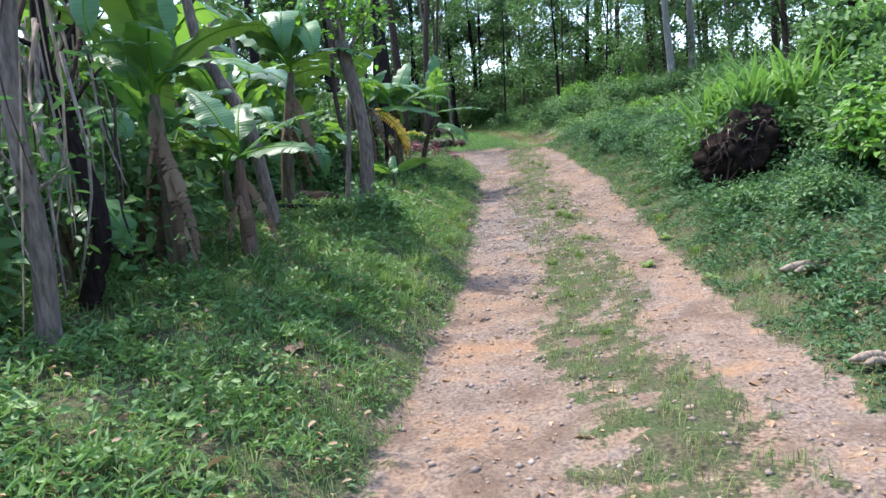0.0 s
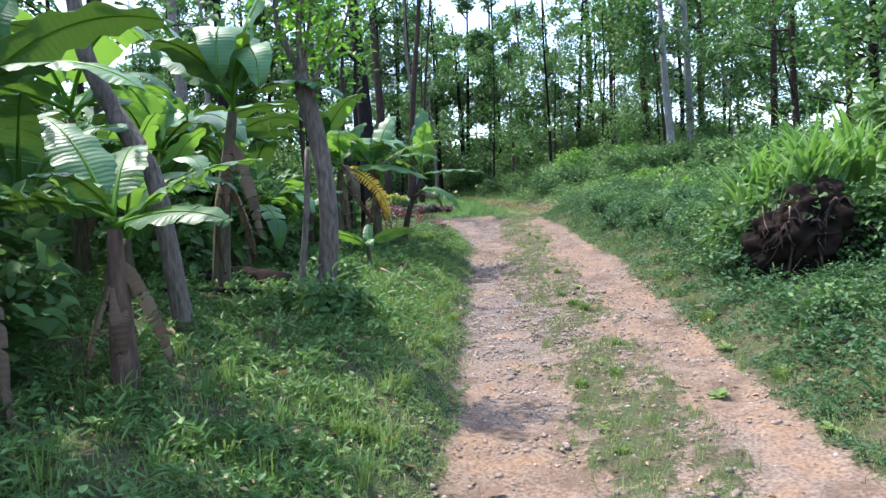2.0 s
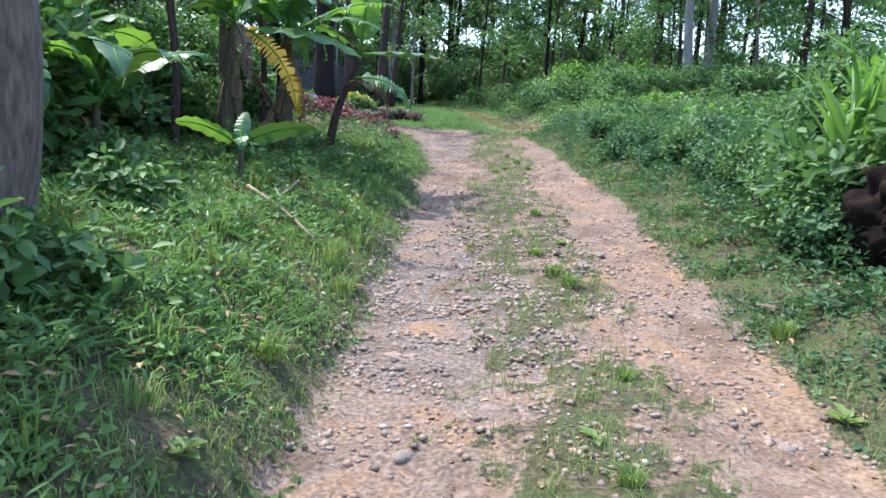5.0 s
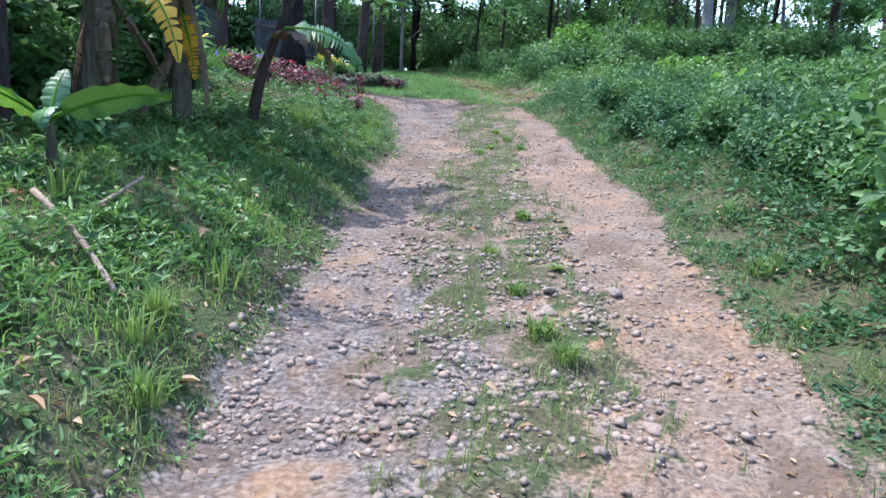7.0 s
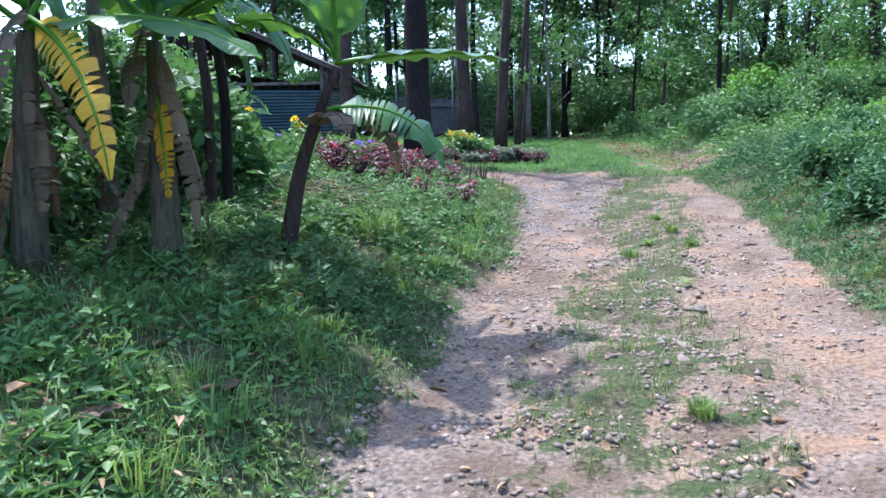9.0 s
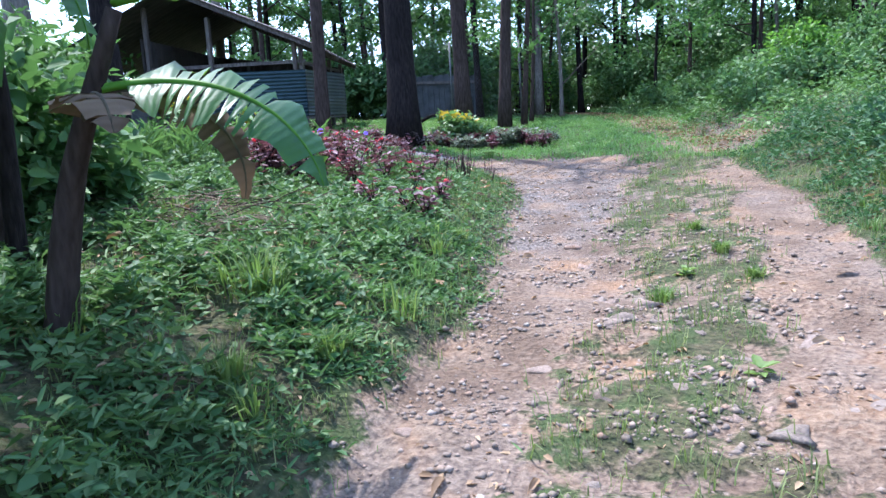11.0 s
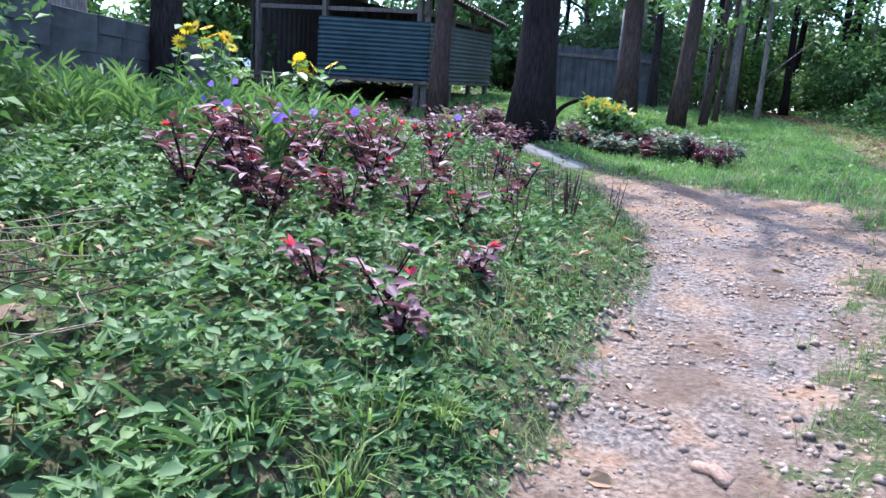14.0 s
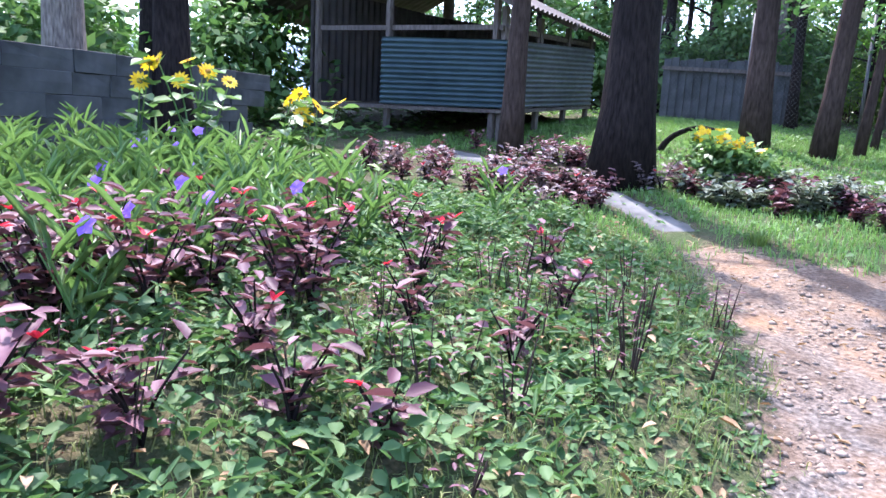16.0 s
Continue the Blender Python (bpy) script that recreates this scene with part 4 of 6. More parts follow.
pollard(-1.73, 8.85, [(-1.62, 8.85, 1.52), (-1.64, 8.85, 2.15), (-1.75, 8.85, 2.77), (-1.8, 8.9, 3.0)], [0.105, 0.09, 0.085, 0.092, 0.065], BARK_POLLARD, 61, "grey cut-back tree with fresh leafy shoots",
        [(0.9, 0.1, 0.0, 0.9, 0.045), (0.98, -0.12, 0.1, 1.1, 0.04), (0.72, 0.3, -0.05, 0.75, 0.022), (0.8, 0.5, 0.1, 1.0, 0.02), (0.85, 0.25, 0.2, 1.2, 0.022)], leafy=105)
pollard(-2.4, 7.4, [(-2.5, 7.4, 1.6), (-2.58, 7.4, 2.06), (-2.83, 7.4, 2.52), (-3.02, 7.4, 3.07), (-3.1, 7.45, 4.2)], [0.076, 0.072, 0.07, 0.072, 0.062, 0.045], BARK_POLLARD, 62, "crooked grey tree leaning among banana plants",
        [(0.97, -0.8, 0.3, 1.0, 0.03), (0.99, 0.6, -0.4, 1.1, 0.03), (0.9, 0.2, 0.9, 1.0, 0.03)], leafy=45, leaf=0.12, mat=CANOPY)
pollard(-2.8, 4.0, [(-2.74, 4.0, 1.13), (-2.76, 4.0, 1.64), (-2.74, 4.0, 2.29), (-2.6, 4.1, 3.3)], [0.07, 0.06, 0.055, 0.05, 0.04], BARK_POLLARD, 63, "slim pale tree at the edge of the grove",
        [(0.35, -0.25, 0.1, 0.5, 0.02), (0.45, 0.15, 0.1, 0.35, 0.015), (0.95, -0.5, 0.4, 1.0, 0.03), (0.98, 0.5, -0.2, 1.2, 0.03)], leafy=45, leaf=0.1, mat=CANOPY)
pollard(-3.1, 4.9, [(-2.85, 4.85, 1.22), (-3.0, 4.85, 2.02), (-3.1, 4.9, 2.6), (-3.0, 5.0, 3.8)], [0.075, 0.07, 0.06, 0.05, 0.04], BARK_DARK, 64, "dark twisted tree hung with dry creepers",
        [(0.3, 0.22, 0.0, -0.35, 0.02), (0.5, 0.3, 0.1, 0.4, 0.02), (0.95, -0.6, 0.4, 1.0, 0.03), (0.98, 0.7, -0.1, 1.1, 0.03), (0.75, -0.5, -0.2, 0.5, 0.02)], leafy=60, leaf=0.1, mat=CANOPY)
pollard(-3.75, 6.3, [(-3.7, 6.3, 1.6), (-3.75, 6.3, 2.4), (-3.6, 6.3, 3.6)], [0.07, 0.06, 0.055, 0.04], BARK_DARK, 65, "dark slim tree in the grove",
        [(0.7, 0.3, 0.2, 0.7, 0.02), (0.95, -0.6, 0.4, 1.0, 0.03), (0.98, 0.7, -0.3, 1.1, 0.03)], leafy=90, leaf=0.12, mat=CANOPY)
for i, (tx, ty, th) in enumerate([(-2.78, 16.25, 4.2), (-2.5, 16.05, 4.0), (-2.95, 13.6, 4.4)]):
    zz = float(height(tx, ty))
    pollard(tx, ty, [(tx + 0.04, ty, zz + 0.9), (tx - 0.02, ty, zz + 1.9), (tx + 0.1, ty, zz + th)], [0.05, 0.042, 0.038, 0.028], [BARK_BROWN, BARK_DARK][i % 2], 66 + i, "slim bare-stemmed tree behind the banana plants",
            [(0.95, -0.6, 0.3, 0.8, 0.025), (0.98, 0.7, 0.1, 0.9, 0.025), (0.85, 0.1, 0.7, 0.8, 0.02)], leafy=80, leaf=0.12, mat=CANOPY)
# tall shade trees whose crowns stand over the grove
for i, (tx, ty, tall, r) in enumerate([(-6.2, 13.6, 8.5, 0.13), (-8.5, 13.5, 10, 0.16), (-9.2, 6.5, 9, 0.15), (-11, 8.5, 10, 0.16), (-11.5, 14, 10, 0.16)]):
    wood_tree(tx, ty, tall, r, BARK_BROWN, 700 + i, first=0.34, leafy=1500, size=0.17, spread=2.3, label="leafy shade tree standing in the grove", group="trees of the grove")
for i in range(30):
    sx, sy = -3.6 - (i % 5) * 1.25 + float(g0.uniform(-0.4, 0.4)), 4.2 + (i // 5) * 2.5 + float(g0.uniform(-0.8, 0.8))
    shrub(sx, sy, float(g0.uniform(0.5, 1.3)), float(g0.uniform(1.0, 1.7)), 720 + i, SHRUB, "dark leafy undergrowth beneath the banana plants", size=0.1, dense=0.8, stems=4)
for i in range(34):
    sx, sy = -9.5 - (i % 2) * 2.6 + float(g0.uniform(-0.6, 0.6)), -2 + (i // 2) * 1.5 + float(g0.uniform(-0.5, 0.5))
    if sy < 19:
        shrub(sx, sy, float(g0.uniform(2.0, 3.4)), float(g0.uniform(2.0, 2.8)), 760 + i, SHRUB, "tall thicket closing off the grove", size=0.17, dense=0.5, stems=4)
for i, (sx, sy, st, sw) in enumerate([(-1.72, 8.62, 0.32, 0.6), (-1.5, 8.9, 0.25, 0.5), (-2.05, 10.6, 0.25, 0.6), (-2.4, 11.3, 0.3, 0.7), (-2.3, 13.2, 0.3, 0.6), (-3.3, 17.3, 0.4, 0.9), (-3.6, 16.8, 0.9, 1.3), (-4.5, 17.9, 1.3, 1.5), (-3.5, 15.9, 0.7, 1.1), (-4.2, 16.6, 1.6, 1.5), (-5.2, 18.3, 1.6, 1.7), (-3.3, 14.8, 0.7, 1.0), (-3.9, 14.4, 1.4, 1.5)]):
    shrub(sx, sy, st, sw, 800 + i, SHRUB, "small leafy weed bush on the bank", size=0.065, dense=1.3)


def stake(a, b, r, label, bark=BARK_GREY, name="wooden_stake", cat="stake"):
    ob = thing(name, a, label, cat)
    d = np.array(b) - np.array(a)
    line = curve_points([(0, 0, 0), d * 0.5 + [0.02, 0.01, 0.015], d], 8)
    part("pole", mesh_from("pole", *tube(line, np.linspace(r, r * 0.75, 8), 8, 0.07, 5), bark), ob)


stake((-2.0, 9.05, float(height(-2.0, 9.05)) - 0.05), (-1.8, 8.98, 2.3), 0.035, "weathered stake leaning on the cut-back tree")
stake((-3.3, 8.6, float(height(-3.3, 8.6)) + 0.06), (-1.95, 9.0, float(height(-1.95, 9.0)) + 0.1), 0.03, "fallen branch lying in the weeds", BARK_DARK, "fallen_branch", "branch")
stake((-1.58, 11.72, float(height(-1.58, 11.72)) + 0.14), (-0.92, 11.18, float(height(-0.92, 11.18)) + 0.07), 0.018, "dry stick lying across the bank", DRYWOOD, "dry_stick", "stick")
stake((-1.36, 11.9, float(height(-1.36, 11.9)) + 0.1), (-1.3, 12.3, float(height(-1.3, 12.3)) + 0.16), 0.014, "pale split stick poking from the weeds", DRYWOOD, "dry_stick", "stick")
for i, (lx, ly) in enumerate([(-2.7, 9.5), (-2.95, 9.75)]):
    lz = float(height(lx, ly))
    log = thing("rotten_log", (lx, ly, lz - 0.12), "dark rotting log lying under the bananas", "log", turn=20 * i)
    part("wood", mesh_from("wood", *tube(curve_points([(-0.5, 0, 0.12), (0, 0.06, 0.14), (0.5, 0, 0.12)], 8), np.array([0.1, 0.13, 0.14, 0.14, 0.13, 0.14, 0.12, 0.09]), 10, 0.12, i), CHAR), log)


def vines(x, y, n, seed):
    """Dry creepers and strips of bark hanging in the dark trees."""
    g = np.random.default_rng(seed)
    z = float(height(x, y))
    ob = thing("hanging_vines", (x, y, z), "dry brown creepers hanging in the dark tree", "vines")
    for i in range(n):
        a = np.array([g.normal(0, 0.28), g.normal(0, 0.25), g.uniform(1.5, 2.6)])
        b = np.array([a[0] + g.normal(0, 0.25), a[1] + g.normal(0, 0.2), max(0.02, a[2] - g.uniform(0.7, 2.2))])
        line = curve_points([a, (a + b) / 2 + g.normal(0, 0.08, 3), b], 8)
        part("vine", mesh_from("vine", *tube(line, np.linspace(0.012, 0.006, 8) * g.uniform(0.5, 1.6), 5, 0.1, i), [BARK_BROWN, DRYWOOD, BARK_GREY][i % 3]), ob)


vines(-2.95, 4.7, 24, 1)
vines(-3.5, 5.6, 14, 2)
vines(-2.75, 4.15, 7, 3)


# ---- the right bank: upturned stump, ferns, bushes ----
def root_stump(x, y):
    """A black, rotten root ball: lumpy mass with stubs of root."""
    ob = thing("tree_stump", (x, y, float(height(x, y)) + 0.02), "black rotten root ball of a fallen tree", "stump")
    bm = bmesh.new()
    bmesh.ops.create_icosphere(bm, subdivisions=5, radius=1)
    for v in bm.verts:
        c = v.co
        k = 1 + 0.3 * noise.noise(c * 1.7) + 0.22 * noise.noise(c * 4.1) + 0.1 * noise.noise(c * 9) + 0.07 * noise.noise(c * 21) + 0.04 * noise.noise(c * 43)
        v.co = Vector((c.x * 0.62 * k, c.y * 0.5 * k, 0.42 + c.z * 0.55 * k + 0.25 * c.x))
    me = bpy.data.meshes.new("root_mass")
    bm.to_mesh(me)
    bm.free()
    me.materials.append(CHAR)
    me.polygons.foreach_set("use_smooth", np.ones(len(me.polygons), bool))
    part("root_mass", me, ob)
    g = np.random.default_rng(3)
    for i in range(16):
        a = g.uniform(0, 2 * np.pi)
        d = np.array([math.cos(a) * 0.6, -abs(math.sin(a)) * 0.5 - 0.1, g.uniform(-0.5, 0.6)])
        s = np.array([d[0] * 0.5, d[1] * 0.6, 0.45 + 0.3 * d[2]])
        line = curve_points([s, s + d * 0.35 + g.normal(0, 0.06, 3), s + d * 0.55 + g.normal(0, 0.1, 3) - [0, 0, 0.12]], 7)
        part("root", mesh_from("root", *tube(line, np.linspace(0.035, 0.008, 7), 6, 0.1, i), BARK_DARK if i % 3 else BARK_BROWN), ob)
    for i in range(24):
        s = np.array([g.uniform(-0.62, 0.2), g.uniform(-0.5, -0.3), g.uniform(0.25, 0.95)])
        d = np.array([g.normal(-0.1, 0.12), g.normal(-0.12, 0.08), -g.uniform(0.1, 0.4)])
        part("rootlet", mesh_from("rootlet", *tube(curve_points([s, s + d * 0.5 + g.normal(0, 0.03, 3), s + d], 5), np.linspace(0.008, 0.002, 5), 4), DRYWOOD if i % 6 == 0 else BARK_DARK), ob)
    return ob


root_stump(3.75, 11.45)


def palm_grass(x, y, n, length, seed, label, z=None, mat=None, name="palm_grass"):
    """Long arching strap leaves, folded along the middle."""
    z = float(height(x, y)) if z is None else z
    ob = thing(name, (x, y, z - 0.05), label, "grass clump", "palm grass clumps")
    g = np.random.default_rng(seed)
    for i in range(n):
        a, rise, L = g.uniform(0, 2 * np.pi), radians(g.uniform(58, 90)), length * g.uniform(0.75, 1.25)
        bend = radians(g.uniform(25, 80))
        m = 9
        p, pts, ways = np.array([g.normal(0, 0.12), g.normal(0, 0.12), 0.0]), [], []
        for k in range(m + 1):
            t = rise - bend * (k / m) ** 1.4
            w = np.array([math.cos(a) * math.cos(t), math.sin(a) * math.cos(t), math.sin(t)])
            pts.append(p.copy())
            ways.append(w)
            p = p + w * L / m
        pts, ways = np.array(pts), np.array(ways)
        side = np.array([-math.sin(a), math.cos(a), 0.0])
        half = L * g.uniform(0.028, 0.045) * np.sin(np.pi * np.linspace(0.06, 0.99, m + 1) ** 0.75)
        lift = np.cross(ways, side)
        v = np.stack([pts - side * half[:, None] - lift * half[:, None] * 0.45, pts, pts + side * half[:, None] - lift * half[:, None] * 0.45], 1).reshape(-1, 3)
        f = [[3 * k + c, 3 * k + c + 1, 3 * k + c + 4, 3 * k + c + 3] for k in range(m) for c in (0, 1)]
        part("blade", mesh_from("blade", v, f, mat or PALM_GRASS), ob)
    return ob


for i, (fx, fy, fn, fl, fz) in enumerate([(4.15, 11.9, 20, 1.2, 1.5), (4.9, 12.3, 22, 1.35, 1.45), (3.6, 12.4, 16, 1.0, 1.35), (5.5, 11.6, 18, 1.2, 1.3), (4.4, 13.2, 16, 1.1, 1.3), (5.9, 12.8, 18, 1.3, 1.7), (3.9, 11.7, 14, 0.9, 1.6)]):
    palm_grass(fx, fy, int(fn * 2.2), fl, 840 + i, "bright green palm grass with long arching blades above the root ball", z=fz)
    shrub(fx, fy + 0.1, max(0.5, fz - float(height(fx, fy)) + 0.15), 1.2, 850 + i, SHRUB, "leafy bush growing round the root ball", size=0.09, dense=1.1)
gr = np.random.default_rng(12)
for i in range(44):
    sx, sy = float(gr.uniform(2.85, 5.4)), 8.2 + i * 0.345
    if 2.7 < sx < 4.4 and 9.8 < sy < 11.6:
        continue
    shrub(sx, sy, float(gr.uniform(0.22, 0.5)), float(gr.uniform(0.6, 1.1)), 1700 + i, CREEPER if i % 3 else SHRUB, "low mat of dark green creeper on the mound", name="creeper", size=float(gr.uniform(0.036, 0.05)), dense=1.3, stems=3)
rows = [(5.0, 9.9, 0.9, 1.2), (5.2, 9.2, 1.4, 1.8), (5.1, 10.8, 1.2, 1.3), (5.9, 10.4, 1.9, 2.0), (5.6, 8.0, 1.3, 1.8), (5.0, 8.2, 0.7, 1.1), (6.4, 9.0, 2.0, 2.0), (5.6, 6.6, 1.0, 1.6),
        (3.5, 13.4, 0.5, 1.0), (4.0, 14.4, 0.85, 1.2), (4.7, 14.6, 1.45, 1.6), (4.5, 13.2, 1.2, 1.3), (5.5, 14.2, 1.7, 1.9), (6.3, 13.0, 2.1, 2.0), (4.3, 15.9, 0.8, 1.4), (5.3, 16.0, 1.2, 1.7), (6.4, 15.6, 1.9, 2.0), (5.3, 17.6, 1.0, 1.6), (6.4, 17.7, 1.6, 1.9),
        (5.0, 19.4, 0.8, 1.5), (6.1, 19.6, 1.3, 1.8), (5.3, 21.3, 0.8, 1.5), (6.4, 21.6, 1.3, 1.8), (5.2, 23.4, 0.7, 1.3), (6.3, 23.6, 1.1, 1.7), (7.4, 11.4, 2.6, 2.4), (7.5, 14.6, 2.5, 2.4), (7.6, 18.5, 2.2, 2.4), (7.5, 21.5, 1.9, 2.2), (7.8, 8.0, 2.5, 2.4)]
for i, (sx, sy, st, sw) in enumerate(rows):
    st = st * (0.32 if sy > 15.3 else 1.0)
    bright = i % 5 == 1
    shrub(sx, sy, st * float(gr.uniform(0.85, 1.15)), sw, 900 + i, SHRUB_BRIGHT if bright else SHRUB, "bright green broad-leaved bush on the bank" if bright else "tangled dark green bush on the bank", size=(0.055, 0.11, 0.07, 0.085)[i % 4] * float(gr.uniform(0.85, 1.15)), dense=1.0)
for i, (sx, sy, sz, st, sw) in enumerate([(3.95, 11.6, 1.3, 0.35, 0.8), (4.45, 11.3, 0.75, 0.8, 0.6)]):
    shrub(sx, sy, st, sw, 890 + i, SHRUB, "creeper hanging over the root ball", size=0.06, dense=1.6, z=sz, name="creeper")
for i, (sx, sy, st, sw) in enumerate([(3.35, 29.2, 1.25, 1.1), (4.6, 29.8, 1.3, 1.2), (5.4, 30.3, 1.2, 1.4)]):
    shrub(sx, sy, st, sw, 940 + i, SHRUB_BRIGHT if i % 2 == 0 else SHRUB, "yellow-green bush at the bend of the track", size=0.075, dense=0.9)


def fallen_log(x, y, length, r, turn, label):
    ob = thing("fallen_log", (x, y, float(height(x, y)) + r * 1.9), label, "log", turn=turn)
    for i, (dy, dz, k) in enumerate(((0, 0, 1.0), (r * 0.9, -r * 0.4, 0.8), (-r * 0.8, -r * 0.5, 0.65))):
        line = curve_points([(-length * k / 2, dy, dz), (-0.1 * length, dy * 0.8, dz + 0.012), (0.15 * length, dy * 1.1, dz - 0.008), (length * k / 2, dy * 0.6, dz + 0.01)], 12)
        part("splinter" if i else "wood", mesh_from("wood", *tube(line, r * k * 0.62 * np.array([0.25, 0.6, 0.85, 1, 0.9, 1.05, 0.95, 1, 0.8, 0.7, 0.5, 0.2]), 9, 0.2, 4 + i), DRYWOOD), ob)


fallen_log(2.57, 6.27, 0.62, 0.06, 27, "weathered piece of log on the grassy verge")
fallen_log(2.15, 4.3, 0.35, 0.05, 15, "dry chunk of wood beside the rut")


def boulder(x, y, w, d, h, seed, label):
    """A dark weathered rock, half sunk in the undergrowth."""
    bm = bmesh.new()
    bmesh.ops.create_icosphere(bm, subdivisions=4, radius=0.5)
    off = Vector((seed * 2.3, seed, 0))
    for v in bm.verts:
        c = v.co.copy()
        k = 1 + 0.5 * noise.noise(c * 2.4 + off) + 0.2 * noise.noise(c * 6 + off) + 0.08 * noise.noise(c * 15 + off)
        v.co = Vector((c.x * k * w, c.y * k * d, c.z * k * h))
    me = bpy.data.meshes.new("boulder")
    bm.to_mesh(me)
    bm.free()
    me.materials.append(DARK_ROCK)
    ob = new("boulder", me)
    ob.matrix_basis = pose(x, y, float(height(x, y)) + h * 0.3, 0, 0, seed * 40)
    tagged(ob, label, "boulder", "boulders")


DARK_ROCK = plain_material("dark_rock", (0.012, 0.011, 0.011), (0.05, 0.046, 0.044), 9, 0.9, 0, 0.7)
boulder(3.95, 28.6, 0.85, 0.7, 0.6, 1, "dark weathered boulder in the undergrowth")
boulder(4.9, 28.2, 1.0, 0.7, 0.5, 2, "dark weathered boulder in the undergrowth")


# ---- the flower garden, shed and trees beyond ----
TIN_BLUE = plain_material("blue_tin", (0.022, 0.045, 0.055), (0.05, 0.085, 0.095), 5, 0.55, 0.3, 0.1)
TIN_GREY = plain_material("grey_tin", (0.07, 0.078, 0.085), (0.16, 0.17, 0.178), 5, 0.5, 0.4, 0.1)
TIN_RUST = plain_material("roof_tin", (0.045, 0.04, 0.04), (0.12, 0.10, 0.095), 4, 0.7, 0.3, 0.2)
TIMBER = bark_material("weathered_timber", (0.06, 0.045, 0.04), (0.18, 0.145, 0.125), 6)
BLOCK = plain_material("mossy_concrete", (0.014, 0.016, 0.017), (0.1, 0.1, 0.102), 4, 0.9, 0, 0.6)
PATH = plain_material("pale_concrete", (0.09, 0.088, 0.085), (0.17, 0.165, 0.158), 9, 0.95, 0, 0.5)
WIRE = plain_material("galvanised_wire", (0.07, 0.07, 0.07), (0.14, 0.14, 0.14), 30, 0.5, 0.7, 0.0)


def beam(a, b, w, h):
    """A squared timber from a to b."""
    a, b = np.array(a, float), np.array(b, float)
    d = unit(b - a)
    s = unit(np.cross(d, [0, 0, 1.0]) if abs(d[2]) < 0.95 else np.array([1.0, 0, 0]))
    u = np.cross(s, d)
    v = [p + s * i * w / 2 + u * j * h / 2 for p in (a, b) for i, j in ((-1, -1), (1, -1), (1, 1), (-1, 1))]
    return np.array(v), [[3, 2, 1, 0], [4, 5, 6, 7], [0, 1, 5, 4], [1, 2, 6, 5], [2, 3, 7, 6], [3, 0, 4, 7]]


def corrugated(a, b, c, d, waves_n, along, depth=0.018, thick=0.004):
    """A ribbed sheet between four corners a, b (bottom) and d, c (top). along: ribs run from a to b."""
    a, b, c, d = (np.array(p, float) for p in (a, b, c, d))
    nor = unit(np.cross(b - a, d - a))
    m = waves_n * 6
    v, f = [], []
    for layer in (0, 1):
        for i in range(m + 1):
            t = i / m
            off = nor * (depth * math.sin(t * waves_n * 2 * math.pi) - layer * thick)
            if along:
                v += [a + (d - a) * t + off, b + (c - b) * t + off]
            else:
                v += [a + (b - a) * t + off, d + (c - d) * t + off]
    k = 2 * (m + 1)
    for i in range(m):
        f.append([2 * i, 2 * i + 1, 2 * i + 3, 2 * i + 2])
        f.append([k + 2 * i, k + 2 * i + 2, k + 2 * i + 3, k + 2 * i + 1])
    return np.array(v), f


